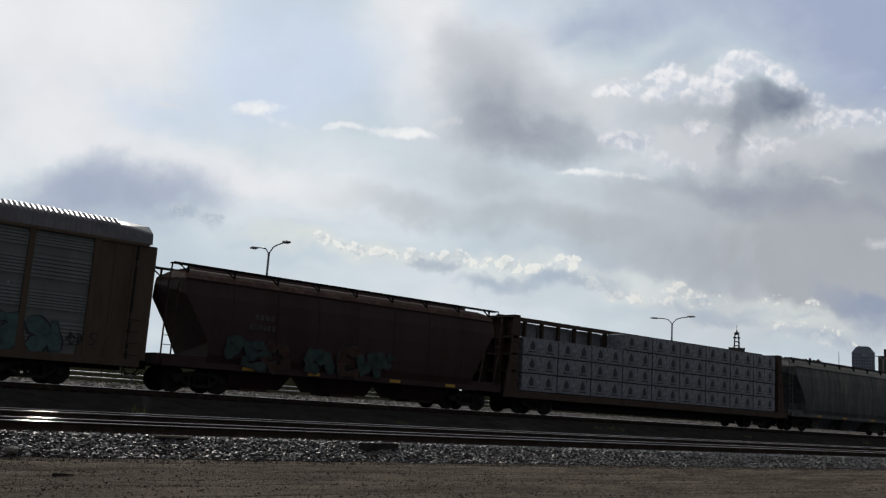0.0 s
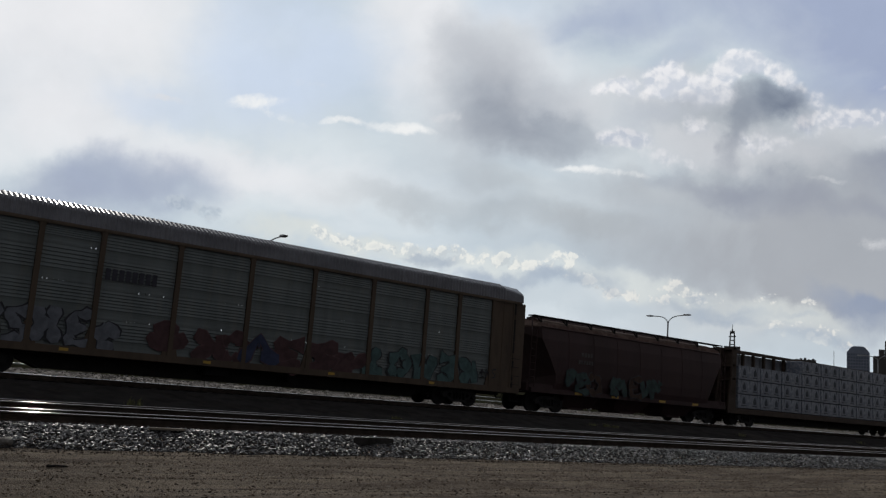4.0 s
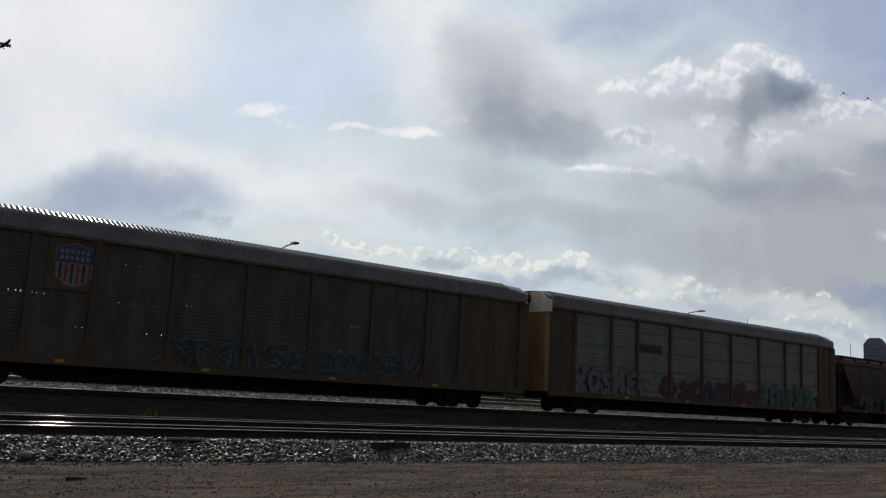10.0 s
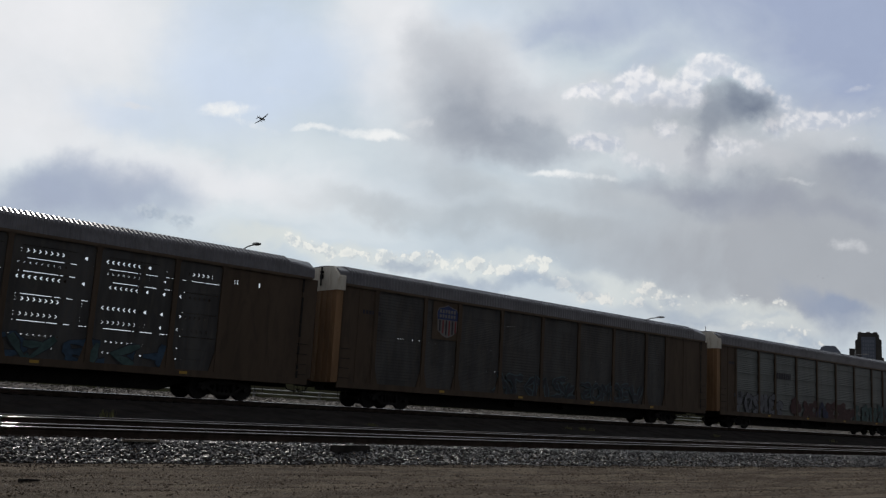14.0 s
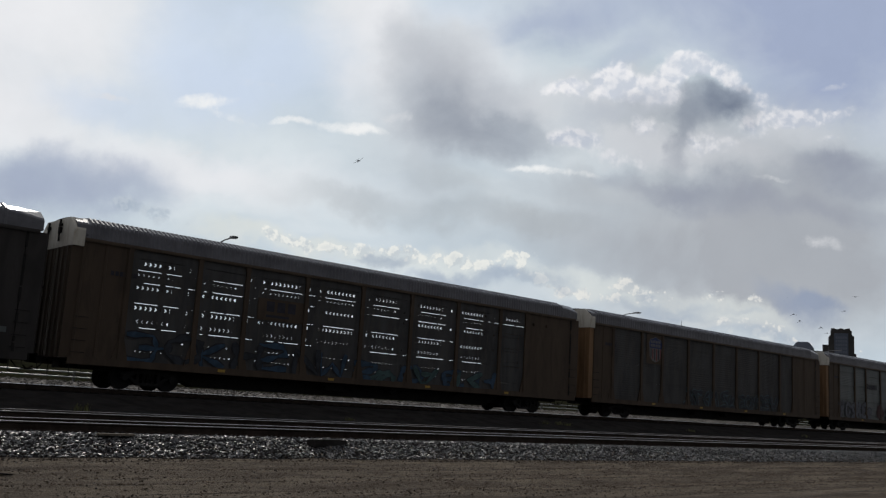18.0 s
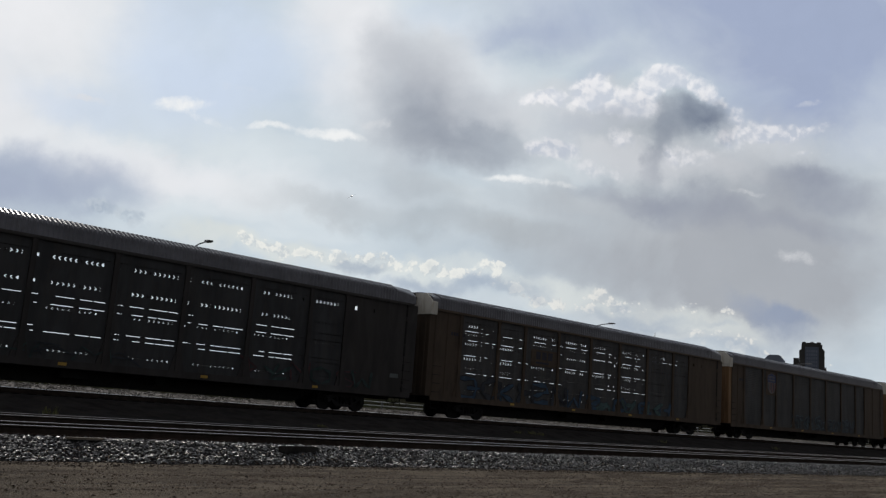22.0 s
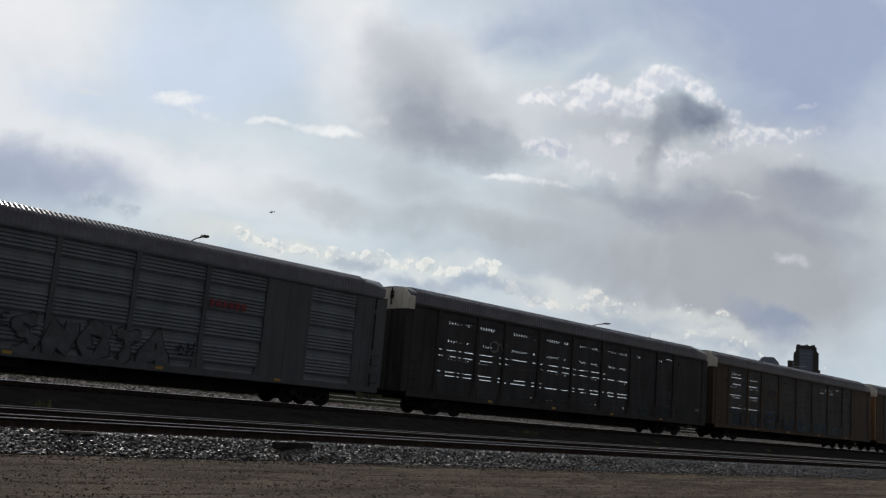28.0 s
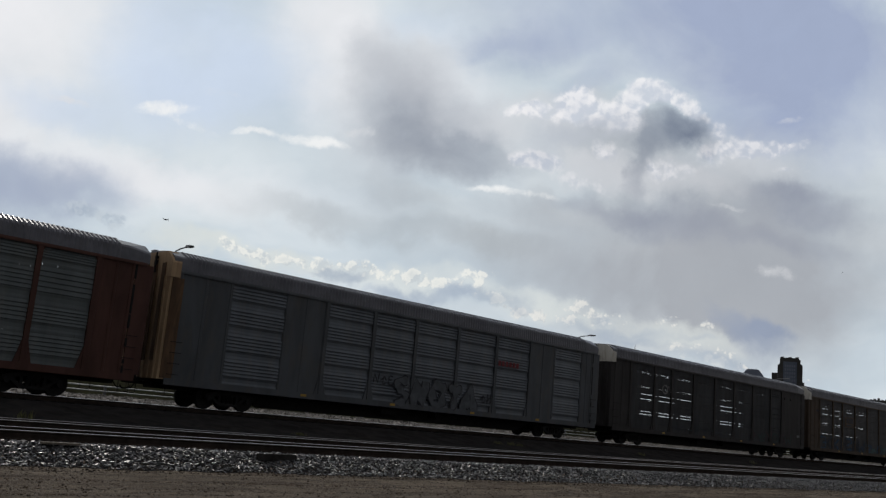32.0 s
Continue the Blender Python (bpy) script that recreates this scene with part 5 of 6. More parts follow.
spray(RACKS[2], -71.6, -62.6, 1.02, 1.75, -1.48, SPRAY_NIGHT, [SPRAY_BLUE, SPRAY_TEAL], ["snake", "fork", "ring", "tent", "comb", "kick", "gate"], 26, 0.12, 0.04, tangle=1.45)
spray(RACKS[3], -93.6, -86.8, 1.0, 1.75, -1.48, SPRAY_NIGHT, [SPRAY_RED, SPRAY_MOSS], ["kick", "arrow", "zig", "ring", "snake", "peaks"], 17, 0.05, 0.03, tangle=1.45)
spray(RACKS[3], -104.5, -98.0, 1.0, 1.5, -1.48, SPRAY_NIGHT, [SPRAY_NIGHT, SPRAY_MOSS], ["zig", "gate", "arrow", "peaks", "tent"], 21, 0.02, 0.012, tangle=1.45)
spray(RACKS[4], -129.3, -123.6, 0.98, 2.1, -1.52, SPRAY_BLACK, [SPRAY_GREY], ["snake", "zig", "ring", "table", "tent"], 18, 0.2, 0.06)
spray(RACKS[4], -130.6, -129.3, 1.75, 2.2, -1.51, SPRAY_BLACK, [SPRAY_BLACK], ["zig", "arrow", "comb"], 19, 0.025, 0.01)
spray(RACKS[4], -123.3, -122.5, 1.4, 1.9, -1.51, SPRAY_BLACK, [SPRAY_BLACK], ["arrow", "gate"], 29, 0.025, 0.01)
spray(brown_hopper, 3.0, 11.0, 1.1, 2.05, -1.56, SPRAY_NIGHT, [SPRAY_MOSS, SPRAY_MOSS, SPRAY_RUST], ["arrow", "snake", "ring", "kick", "peaks", "comb", "zig", "fork"], 20, 0.15, 0.05, tangle=1.45)

# shield emblem on a yellow plate
plate(RACKS[1], "emblem_plate", YELLOW, -50.2, -48.4, 3.2, 4.92, -1.478, "weathered yellow plate")
car = RACKS[1]


def outline(name, mat, car, shape, y, label=""):
    bm = bmesh.new()
    m = MIDS[car.name]
    slab(bm, [(x - m, z) for x, z in shape], y - 0.004, y)
    return part(name, bm, mat, car, label)


sx, sz = -49.3, 4.12
outline("shield", MARK_WHITE, car, [(sx - 0.62, sz - 0.02), (sx - 0.66, sz + 0.3), (sx - 0.55, sz + 0.52), (sx - 0.25, sz + 0.58), (sx, sz + 0.68), (sx + 0.25, sz + 0.58), (sx + 0.55, sz + 0.52), (sx + 0.66, sz + 0.3), (sx + 0.62, sz - 0.02), (sx + 0.58, sz - 0.5), (sx + 0.3, sz - 0.72), (sx, sz - 0.82), (sx - 0.3, sz - 0.72), (sx - 0.58, sz - 0.5)], -1.482, "white shield emblem")
outline("shield_top", MARK_BLUE, car, [(sx - 0.6, sz), (sx - 0.63, sz + 0.3), (sx - 0.52, sz + 0.49), (sx - 0.25, sz + 0.55), (sx, sz + 0.64), (sx + 0.25, sz + 0.55), (sx + 0.52, sz + 0.49), (sx + 0.63, sz + 0.3), (sx + 0.6, sz)], -1.487, "blue upper field")
for z in (0.3, 0.08):
    for k in range(6):
        outline("emblem_bar", MARK_WHITE, car, [(sx - 0.5 + k * 0.17, sz + z), (sx - 0.39 + k * 0.17, sz + z), (sx - 0.39 + k * 0.17, sz + z + 0.15), (sx - 0.5 + k * 0.17, sz + z + 0.15)], -1.492)
for k in range(6):
    x = sx - 0.5 + k * 0.19
    low = sz - 0.5 - 0.25 * (1 - abs(x - sx) / 0.6)
    outline("shield_stripe", MARK_RED if k % 2 else MARK_DARK, car, [(x, low), (x + 0.09, low), (x + 0.09, sz - 0.03), (x, sz - 0.03)], -1.487)


def bars(car, x0, x1, z, h, mat, y, count, name="marking_bar"):
    w = (x1 - x0) / count
    for i in range(count):
        outline(name, mat, car, [(x0 + i * w, z), (x0 + (i + 0.72) * w, z), (x0 + (i + 0.72) * w, z + h), (x0 + i * w, z + h)], y)


bars(RACKS[0], -20.0, -18.1, 3.35, 0.4, MARK_DARK, -1.482, 8)
plate(RACKS[2], "emblem_plate", YELLOW, -76.3, -74.1, 3.0, 3.85, -1.478, "weathered yellow plate")
bars(RACKS[2], -75.9, -74.4, 3.35, 0.4, MARK_DARK, -1.484, 3)
bars(RACKS[2], -75.9, -74.4, 3.12, 0.1, MARK_DARK, -1.484, 1)
bars(RACKS[4], -122.4, -120.4, 3.42, 0.26, MARK_RED, -1.512, 7)
for car, off in ((RACKS[0], -27.0), (RACKS[1], -55.4), (RACKS[2], -83.65)):
    for z in (5.12, 4.92):
        bars(car, off + 0.02, off + 0.44, z, 0.05, MARK_DARK, -1.504, 3)
bars(brown_hopper, 4.25, 5.15, 2.86, 0.2, MARK_DIM, -1.562, 4)
bars(brown_hopper, 4.05, 5.2, 2.48, 0.2, MARK_DIM, -1.562, 6)
bars(RACKS[3], -59.0 - 27, -58.3 - 27, 1.6, 0.18, PANEL_GREY, -1.482, 1)
for car, off in ((RACKS[1], -55.3), (RACKS[2], -83.5), (RACKS[0], -27.0)):
    bars(car, off + 1.2, off + 2.2, 3.9, 0.16, MARK_DARK, -1.482, 6)
# rounded white ribbon emblem on the sooty car
m4 = MIDS[RACKS[3].name]
bm = bmesh.new()
arc = [(-105.75 - m4 + 0.3 * math.cos(radians(a)), 3.62 + 0.26 * math.sin(radians(a))) for a in range(40, 321, 28)]
ribbon(bm, arc, 0.055, -1.484)
part("ribbon_emblem", bm, MARK_WHITE, RACKS[3], "white ribbon emblem")
bm = bmesh.new()
ribbon(bm, [(-105.5 - m4, 3.38), (-105.4 - m4, 3.8), (-105.3 - m4, 3.84), (-105.0 - m4, 3.42), (-104.9 - m4, 3.42), (-104.8 - m4, 3.86)], 0.055, -1.484)
part("ribbon_emblem", bm, MARK_WHITE, RACKS[3], "white ribbon emblem")
for car, off in ((RACKS[2], -56.6), (RACKS[0], 0.0), (RACKS[1], -28.4), (RACKS[3], -84.75), (RACKS[4], -113.3)):
    for d in (5.2, 10.4, 15.8, 20.9):
        plate(car, "reflector", MARK_AMBER, off - d - 0.3, off - d, 0.84, 0.94, -1.533)


# ---- road behind the train, lamps, skyline ----
def guardrail():
    g = tagged(thing("guardrail", "two-bar galvanised roadside rail on short posts behind the train", "guardrail"), kind="")
    y = 42.0
    for x0 in range(0, 150, 10):
        bm = bmesh.new()
        tube(bm, [(x0 + 0.01, y - 0.04, 1.42), (x0 + 9.99, y - 0.04, 1.42)], 0.028, 8)
        part("beam", bm, GALV, g)
        bm = bmesh.new()
        tube(bm, [(x0 + 0.01, y - 0.04, 1.64), (x0 + 9.99, y - 0.04, 1.64)], 0.028, 8)
        part("beam", bm, GALV, g)
    bm = bmesh.new()
    box(bm, -0.05, 0.05, -0.02, 0.08, 0.0, 0.62)
    post = mesh_of(bm, "post", POLE)
    for i in range(38):
        p = part("post", post, None, g)
        p.location = (i * 4.0 + 0.5, y, 1.08)


guardrail()


def street_lamp(x):
    lamp = thing("street_lamp", "tall twin-armed grey steel street lamp beside the road", "street lamp", "lamps along the road", pose(x - 0.15, 55.0, 2.07))
    bm = bmesh.new()
    tube(bm, [(0, 0, 0.28), (0, 0, 4.0), (0, 0, 8.3)], 0.11, 10, 0.07)
    part("pole", bm, POLE, lamp)
    bm = bmesh.new()
    tube(bm, [(0, 0, 0.28), (0, 0, 0.63)], 0.2, 10)
    part("base", bm, POLE, lamp)
    for s in (-1, 1):
        bm = bmesh.new()
        tube(bm, [(0, 0, 8.2), (0, s * 0.12, 8.5), (0, s * 0.5, 8.8), (0, s * 1.1, 8.93), (0, s * 1.9, 8.98)], 0.045, 8)
        arm = part("arm", bm, POLE, lamp)
        bm = bmesh.new()
        loft(bm, [[(-0.1, s * 1.8, 8.95), (0.1, s * 1.8, 8.95), (0.1, s * 1.8, 9.04), (-0.1, s * 1.8, 9.04)], [(-0.2, s * 2.05, 8.93), (0.2, s * 2.05, 8.93), (0.18, s * 2.05, 9.07), (-0.18, s * 2.05, 9.07)],
                  [(-0.2, s * 2.45, 8.95), (0.2, s * 2.45, 8.95), (0.16, s * 2.45, 9.06), (-0.16, s * 2.45, 9.06)], [(-0.1, s * 2.6, 8.98), (0.1, s * 2.6, 8.98), (0.08, s * 2.6, 9.03), (-0.08, s * 2.6, 9.03)]])
        part("lamp_head", bm, POLE, arm)


for x in (30.1, 74.6, 118.6):
    street_lamp(x)

FAR = 1500.0


def sky_place(az):
    return pose(FAR * math.sin(radians(az)), FAR * math.cos(radians(az)), 0.9, 0, 0, -az)


def up_to(el):
    return 1.2 + FAR * math.tan(radians(el)) - 0.9


def width(deg):
    return FAR * math.tan(radians(deg))


def grid_windows(parent, w, y, z0, z1, cols, floors, mat):
    """Dark window strips, each a pane set proud of the wall."""
    cw, fh = w / cols, (z1 - z0) / floors
    bm = bmesh.new()
    box(bm, -cw * 0.32, cw * 0.32, -0.25, 0.0, fh * 0.22, fh * 0.85)
    me = mesh_of(bm, "window", mat)
    for i in range(cols):
        for j in range(floors):
            p = part("window", me, None, parent)
            p.location = (-w / 2 + (i + 0.5) * cw, y, z0 + j * fh)


def towers():
    # chamfered dark tower
    b = thing("office_tower", "dark office tower with a chamfered top on the skyline", "tower", "city skyline", sky_place(64.08))
    w, top = width(1.18), up_to(4.74)
    bm = bmesh.new()
    slab(bm, [(-w / 2, 0), (w / 2, 0), (w / 2, top - 9), (w / 2 - 6, top - 1.5), (w / 2 - 9, top), (-w / 2 + 9, top), (-w / 2 + 6, top - 1.5), (-w / 2, top - 9)], -14, 14)
    part("shaft", bm, TOWER_DARK, b)
    grid_windows(b, w * 0.92, -14, 60, top - 10, 8, 12, TOWER_GLASS)
    # broad tower with shoulders and a crown
    b = thing("office_tower", "broad dark office tower with stepped shoulders and pale crown", "tower", "city skyline", sky_place(66.12))
    w, top = width(1.34), up_to(5.50)
    bm = bmesh.new()
    slab(bm, [(-w / 2 - 1.5, 0), (w / 2 + 2.5, 0), (w / 2 + 2.5, top - 36), (w / 2, top - 36), (w / 2, top - 11), (w / 2 - 3, top - 8), (w / 2 - 3, top - 3), (w / 2 - 7, top), (-w / 2 + 5, top), (-w / 2 + 3, top - 3), (-w / 2 + 3, top - 9), (-w / 2, top - 12)], -15, 15)
    part("shaft", bm, TOWER_STONE, b)
    bm = bmesh.new()
    box(bm, -w / 2 + 8, w / 2 - 8, -15.8, -15.0, 20, top - 6)
    part("glass_front", bm, TOWER_GLASS, b)
    grid_windows(b, w * 0.46, -15.8, 60, top - 10, 5, 14, TOWER_DARK)
    for x in (-w / 2 + 6.5, 0, w / 2 - 8):
        bm = bmesh.new()
        slab(bm, [(x - 3, top), (x + 3, top), (x + 2, top + 1.6), (x - 2.4, top + 1.2)], -13, 13)
        part("crown", bm, PALE_STONE, b)
    # block with a lattice spire
    b = thing("spire_building", "stone block with an open lattice spire on its roof", "tower", "city skyline", sky_place(57.27))
    w, top = width(0.92), up_to(4.42)
    bm = bmesh.new()
    box(bm, -w / 2, w / 2, -11, 11, 0, top)
    part("block", bm, TOWER_STONE, b)
    grid_windows(b, w * 0.9, -11, 70, top - 4, 6, 8, TOWER_DARK)
    h2 = up_to(5.35)
    for sx in (-1, 1):
        for sy in (-1, 1):
            bm = bmesh.new()
            tube(bm, [(sx * 3.6, sy * 3.6, top), (sx * 2.6, sy * 2.6, h2)], 1.2, 6, 0.9)
            part("spire_leg", bm, TOWER_STONE, b)
    for k in range(4):
        z = top + (h2 - top) * (k + 0.6) / 4
        r = 3.9 - 1.0 * (k + 0.6) / 4 + (2.0 if k == 2 else 0)
        bm = bmesh.new()
        box(bm, -r, r, -r, r, z - 0.5, z + 0.5)
        part("spire_floor", bm, TOWER_STONE, b)
    bm = bmesh.new()
    tube(bm, [(0, 0, h2 - 4), (0, 0, h2 + 3)], 2.2, 6, 0.9)
    part("spire_cap", bm, TOWER_STONE, b)
    bm = bmesh.new()
    tube(bm, [(0, 0, h2 + 3), (0, 0, up_to(5.78))], 0.5, 5, 0.2)
    part("mast", bm, TOWER_STONE, b)
    # low slab, annexes
    for az, el, wd, label in ((61.28, 3.86, 1.2, "low flat-roofed building with rooftop plant"), (65.02, 4.25, 0.36, "narrow stone annex beside the broad tower"), (65.28, 4.62, 0.3, "stepped stone annex beside the broad tower"), (70.75, 3.42, 1.1, "long low building on the skyline")):
        b = thing("city_building", label, "building", "city skyline", sky_place(az))
        w, top = width(wd), up_to(el)
        bm = bmesh.new()
        box(bm, -w / 2, w / 2, -12, 12, 0, top)
        part("block", bm, TOWER_STONE, b)
        if wd > 0.5:
            for k in range(5):
                bm = bmesh.new()
                x = -w / 2 + w * (0.15 + 0.18 * k)
                box(bm, x - w * 0.06, x + w * 0.06, -6, 6, top, top + 1.2 + (k * 7 % 3) * 1.1)
                part("roof_plant", bm, TOWER_STONE, b)
    b = thing("radio_mast", "thin radio mast on the skyline", "mast", "city skyline", sky_place(62.82))
    bm = bmesh.new()
    tube(bm, [(0, 0, 0), (0, 0, up_to(4.46))], 0.9, 5, 0.35)
    part("mast", bm, POLE, b)


towers()


# ---- aircraft ----
def aircraft():
    a = thing("aircraft", "dark single-engine low-wing propeller aircraft banking in flight", "aircraft")
    bm = bmesh.new()
    rings = []
    for x, r, z in ((4.3, 0.35, 0), (4.0, 0.68, 0), (2.4, 0.72, 0), (0.5, 0.68, 0.1), (-2.0, 0.5, 0.1), (-4.6, 0.18, 0.15)):
        rings.append([(x, r * math.cos(2 * math.pi * i / 12), z + r * 1.1 * math.sin(2 * math.pi * i / 12)) for i in range(12)])
    loft(bm, rings)
    part("fuselage", bm, PLANE_SKIN, a)
    bm = bmesh.new()
    loft(bm, [[(x, y, 0.42 + h) for x, y, h in ((2.0, -0.42, 0), (2.0, 0.42, 0), (1.5, 0.35, 0.6), (1.5, -0.35, 0.6))], [(x, y, 0.42 + h) for x, y, h in ((-1.6, -0.36, 0), (-1.6, 0.36, 0), (-1.0, 0.3, 0.5), (-1.0, -0.3, 0.5))]])
    part("canopy", bm, TOWER_GLASS, a)
    for s in (-1, 1):
        bm = bmesh.new()
        loft(bm, [[(2.1, s * 0.3, -0.35), (0.9, s * 0.3, -0.2), (-0.4, s * 0.3, -0.38), (0.9, s * 0.3, -0.5)], [(1.9, s * 2.0, -0.3), (0.9, s * 2.0, -0.17), (-0.3, s * 2.0, -0.32), (0.9, s * 2.0, -0.42)], [(1.1, s * 6.2, 0.2), (0.6, s * 6.2, 0.26), (-0.1, s * 6.2, 0.2), (0.6, s * 6.2, 0.15)]])
        part("wing", bm, PLANE_SKIN, a)
        bm = bmesh.new()
        loft(bm, [[(-3.4, s * 0.1, 0.3), (-4.0, s * 0.1, 0.36), (-4.7, s * 0.1, 0.3), (-4.0, s * 0.1, 0.24)], [(-3.9, s * 2.0, 0.3), (-4.2, s * 2.0, 0.34), (-4.7, s * 2.0, 0.3), (-4.2, s * 2.0, 0.26)]])
        part("tailplane", bm, PLANE_SKIN, a)
        bm = bmesh.new()
        tube(bm, [(1.4, s * 1.4, -0.3), (1.5, s * 1.45, -1.3)], 0.08, 6)
        leg = part("gear_leg", bm, PLANE_SKIN, a)
        bm = bmesh.new()
        disc_y(bm, 1.5, s * 1.5 - 0.1, s * 1.5 + 0.1, -1.35, 0.36, 12)
        part("tyre", bm, STEEL, leg)
    bm = bmesh.new()
    slab(bm, [(-3.2, 0.3), (-4.7, 0.2), (-4.9, 1.2), (-4.6, 1.7), (-4.1, 1.6)], -0.06, 0.06)
    part("fin", bm, PLANE_SKIN, a)
    for k in range(2):
        bm = bmesh.new()
        box(bm, 4.32, 4.38, -0.09, 0.09, 0.1 if k else -1.4, 1.4 if k else -0.1)
        part("propeller_blade", bm, STEEL, a)
    return a


plane = aircraft()
# seconds, azimuth, elevation, distance
FLIGHT = [(0, -60, 17, 900), (6, -25, 18, 560), (9, 5.5, 18.5, 490), (10, 11.74, 18.52, 510), (11, 16.98, 18.36, 545), (12, 21.62, 17.9, 590), (13, 25.78, 17.38, 640), (14, 29.13, 16.8, 695), (16.5, 34.88, 15.3, 850),
          (18, 36.79, 14.6, 960), (19, 37.57, 14.12, 1040), (20, 38.01, 13.67, 1120), (21, 38.15, 13.24, 1200), (22, 37.95, 12.9, 1280), (23, 37.57, 12.66, 1350), (24, 36.92, 12.35, 1410), (25, 36.27, 12.05, 1450),
          (27.5, 33.97, 11.3, 1500), (29, 32.15, 11.03, 1490), (30, 30.85, 10.9, 1470), (31, 29.45, 10.75, 1440), (32, 27.97, 10.63, 1400)]


def flight_rows():
    spots = []
    for t, az, el, d in FLIGHT:
        a, e = radians(az), radians(el)
        spots.append((t, Vector((d * math.sin(a) * math.cos(e), d * math.cos(a) * math.cos(e), EYE + d * math.sin(e)))))
    rows = []
    for i, (t, p) in enumerate(spots):
        q0, q1 = spots[max(0, i - 1)][1], spots[min(len(spots) - 1, i + 1)][1]
        way = q1 - q0
        bank = -12 if t < 12 else -32 if t < 30 else -25
        rows.append((t, pose(p.x, p.y, p.z, bank, -math.degrees(math.atan2(way.z, way.xy.length)), math.degrees(math.atan2(way.y, way.x)))))
    return rows


# ---- birds ----
BIRDS = []


def bird(scale):
    b = thing("bird", "dark pigeon in flapping flight", "bird", "birds over the yard")
    bm = bmesh.new()
    loft(bm, [[(x, r * math.cos(2 * math.pi * i / 8), r * math.sin(2 * math.pi * i / 8)) for i in range(8)] for x, r in ((0.17, 0.012), (0.13, 0.028), (0.09, 0.03), (0.03, 0.055), (-0.06, 0.045), (-0.13, 0.02))])
    part("body", bm, FEATHER, b)
    bm = bmesh.new()
    slab(bm, [(-0.1, 0.0), (-0.24, 0.012), (-0.24, 0.004), (-0.1, -0.01)], -0.04, 0.04)
    part("tail", bm, FEATHER, b)
    wings = []
    for s in (-1, 1):
        bm = bmesh.new()
        loft(bm, [[(0.06, s * 0.03, 0.01), (-0.07, s * 0.03, 0.012), (-0.07, s * 0.03, 0.0), (0.06, s * 0.03, -0.002)], [(0.09, s * 0.16, 0.01), (-0.06, s * 0.17, 0.01), (-0.06, s * 0.17, 0.004), (0.09, s * 0.16, 0.004)],
                  [(-0.02, s * 0.34, 0.008), (-0.07, s * 0.33, 0.008), (-0.07, s * 0.33, 0.004), (-0.02, s * 0.34, 0.004)]])
        wings.append((part("wing", bm, FEATHER, b), s))
    b.scale = (scale, scale, scale)
    return b, wings


def flock(rows, offsets, beat, around, seed, scale=0.95):
    """Birds that follow one line, each with its own offset across the line of flight."""
    rnd = random.Random(seed)
    for ox, oz in offsets:
        b, wings = bird(scale)
        BIRDS.append((b, wings, [(t, Vector((x + ox * 0.74, y - ox * 0.67, z + oz))) for t, x, y, z in rows], rnd.uniform(0, 6.28), beat, around))


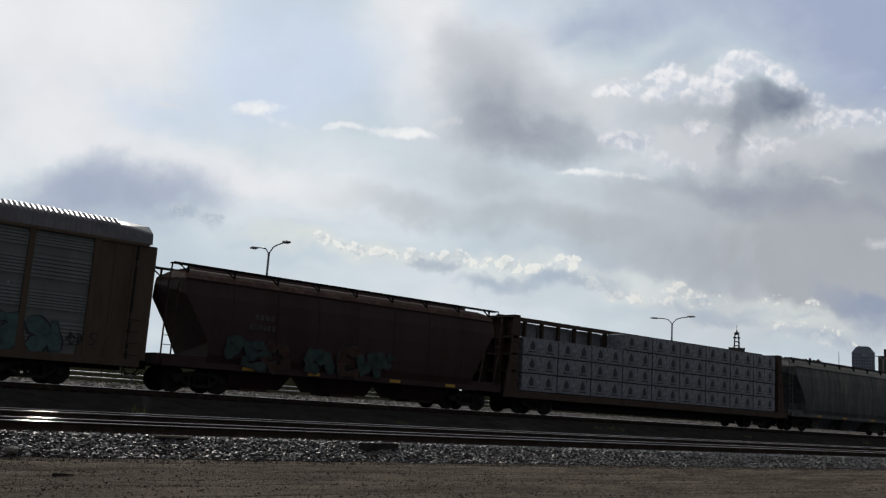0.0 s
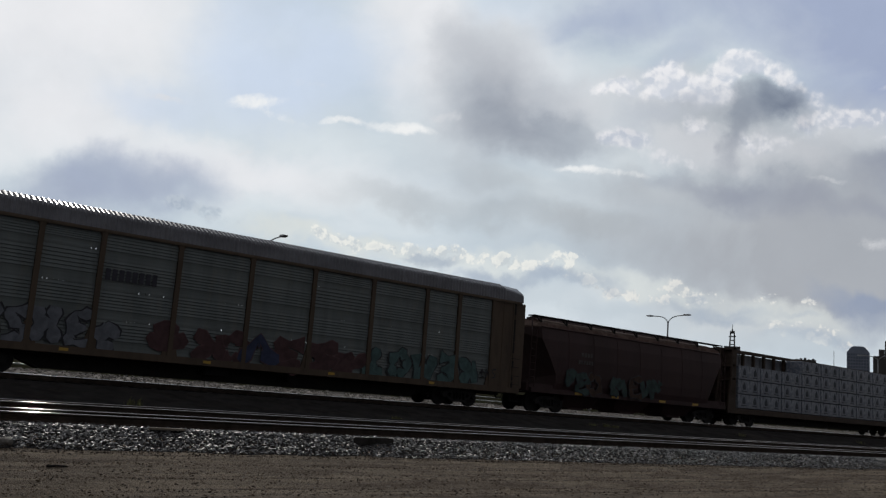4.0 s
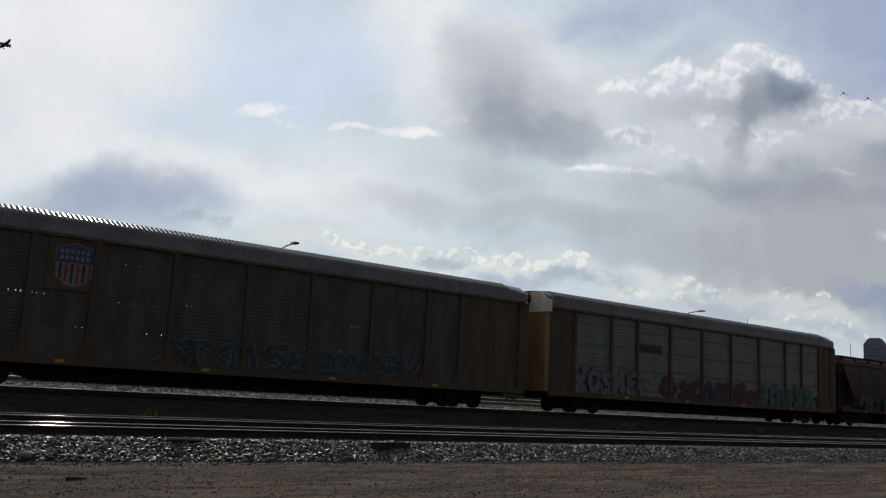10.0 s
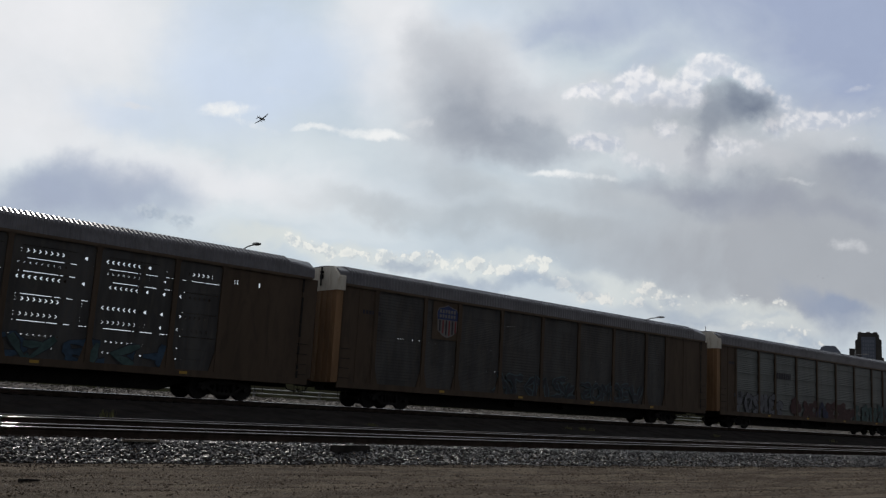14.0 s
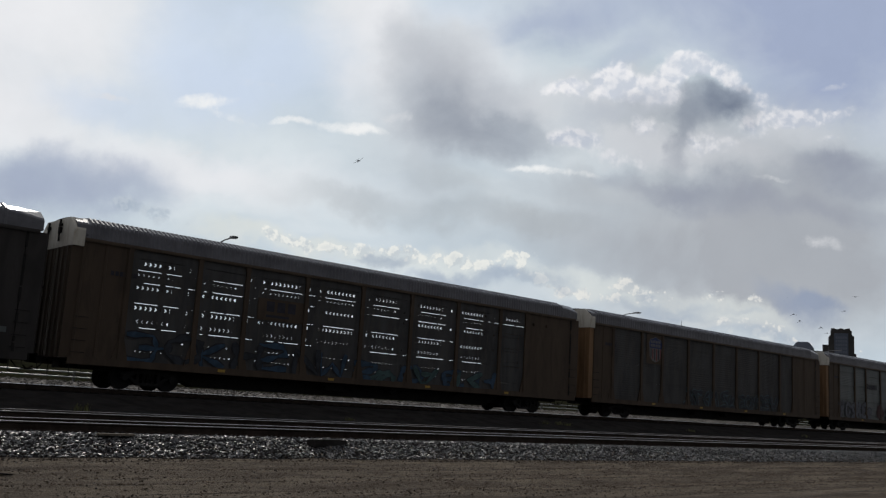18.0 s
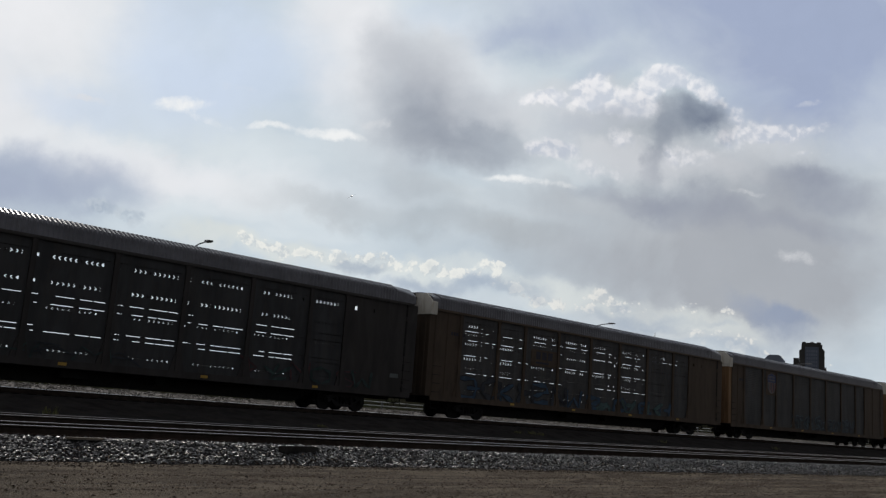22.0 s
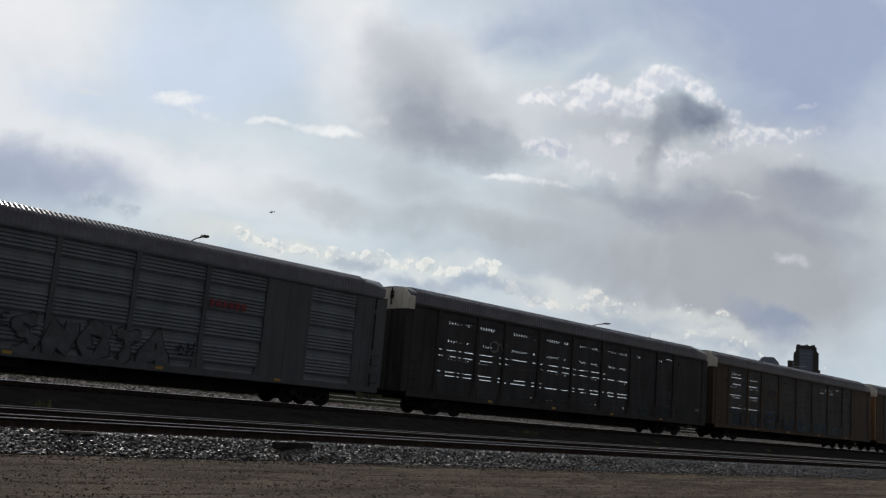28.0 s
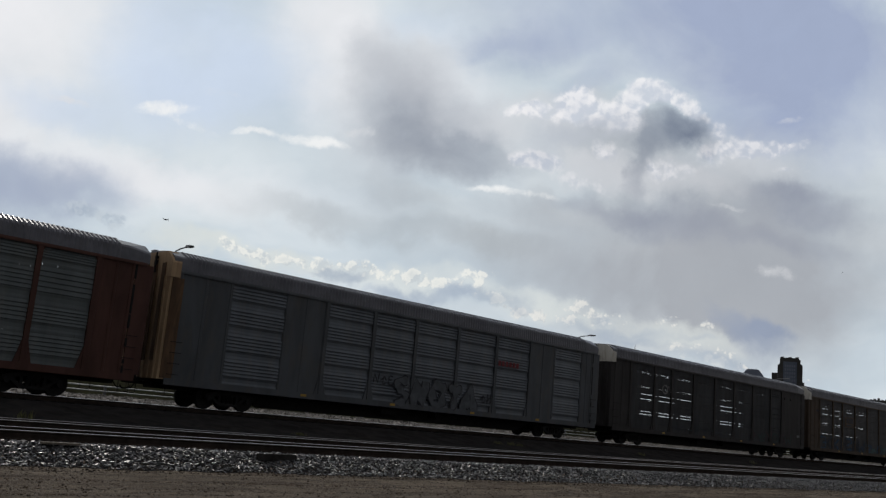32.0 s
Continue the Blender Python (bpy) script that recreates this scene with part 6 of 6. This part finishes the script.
flock([(0, -120, -60, 60), (12, -60, -40, 48), (15, -14, 16, 30), (16.0, 9.5, 29.5, 19.5), (16.5, 26.1, 33.4, 16.2), (17.0, 44.3, 35.2, 13.9), (17.6, 66.7, 37.0, 11.5), (18.0, 85.8, 39.5, 11.4), (18.5, 109.2, 43.2, 12.7), (20, 190, 60, 18), (25, 420, 110, 35), (32, 800, 190, 50)],
      [(-3.0, 0.2), (-2.4, -0.4), (-0.4, -0.9), (0.2, -1.4), (1.3, -1.0), (1.9, 0.8), (2.9, 2.2)], 7.0, (16.0, 19.0), 5)
flock([(0, -150, -120, 50), (7, -40, -30, 30), (9, 24, 12, 19), (9.5, 37.1, 18.7, 18.6), (10, 55.5, 27.0, 21.7), (11, 96.3, 46.8, 26.6), (11.5, 122.8, 60.9, 29.7), (13, 203.6, 100.2, 38.9), (16, 380, 190, 60), (32, 1200, 600, 120)], [(-1.5, 0.1), (0.0, -0.2), (1.7, 0.15)], 7.0, (9.0, 13.0), 6)
flock([(0, -200, -160, 60), (15, -40, -30, 40), (17.0, 28, 19, 21.5), (17.3, 38.8, 20.5, 20.5), (17.5, 45.8, 21.5, 20.0), (17.8, 56.8, 23.1, 19.5), (18.5, 85, 27, 19), (24, 320, 70, 30), (32, 700, 140, 40)], [(0, 0)], 7.0, (17.0, 18.6), 7)
flock([(0, -300, -160, 60), (26, -60, -30, 30), (29.0, 25, 11, 19), (29.5, 42.5, 17.9, 20.6), (30, 61.3, 25.3, 23.6), (31, 108.0, 44.6, 28.7), (32, 165.1, 63.8, 34.1)], [(0, 0)], 7.0, (29.0, 32.0), 8)


# ---- what moves ----
def motions():
    for car, middle in CARS:
        walk(car, [(t, pose(train_x(t) + middle, MID, RAIL)) for t in range(0, 33, 4)])
    place = dict((c.name, m) for c, m in CARS)
    for load, car, m in LOADS:
        walk(load, [(t, pose(train_x(t) + place[car.name], MID, RAIL) @ m) for t in range(0, 33, 4)])
    for w, x, r in TURNING:
        start = train_x(0)
        rows = [(0.15 * i, pose(x, 0, r, 0, math.degrees((train_x(0.15 * i) - start) / r), 0)) for i in range(214)]
        walk(w, rows)
    walk(plane, flight_rows())
    for b, wings, spots, phase, beat, (t0, t1) in BIRDS:
        rows = []
        for i, (t, p) in enumerate(spots):
            way = spots[min(i + 1, len(spots) - 1)][1] - spots[max(i - 1, 0)][1]
            rows.append((t, pose(p.x, p.y, p.z, 0, -math.degrees(math.atan2(way.z, way.xy.length)), math.degrees(math.atan2(way.y, way.x)))))
        walk(b, rows)
        beats = [0.0] + [t0 + i / 24 for i in range(int((t1 - t0) * 24))] + [32.0]
        for w, s in wings:
            walk(w, [(t, pose(0, 0, 0, s * 38 * math.sin(beat * 2 * math.pi * t + phase) if t0 <= t <= t1 else 0, 0, 0)) for t in beats])


motions()
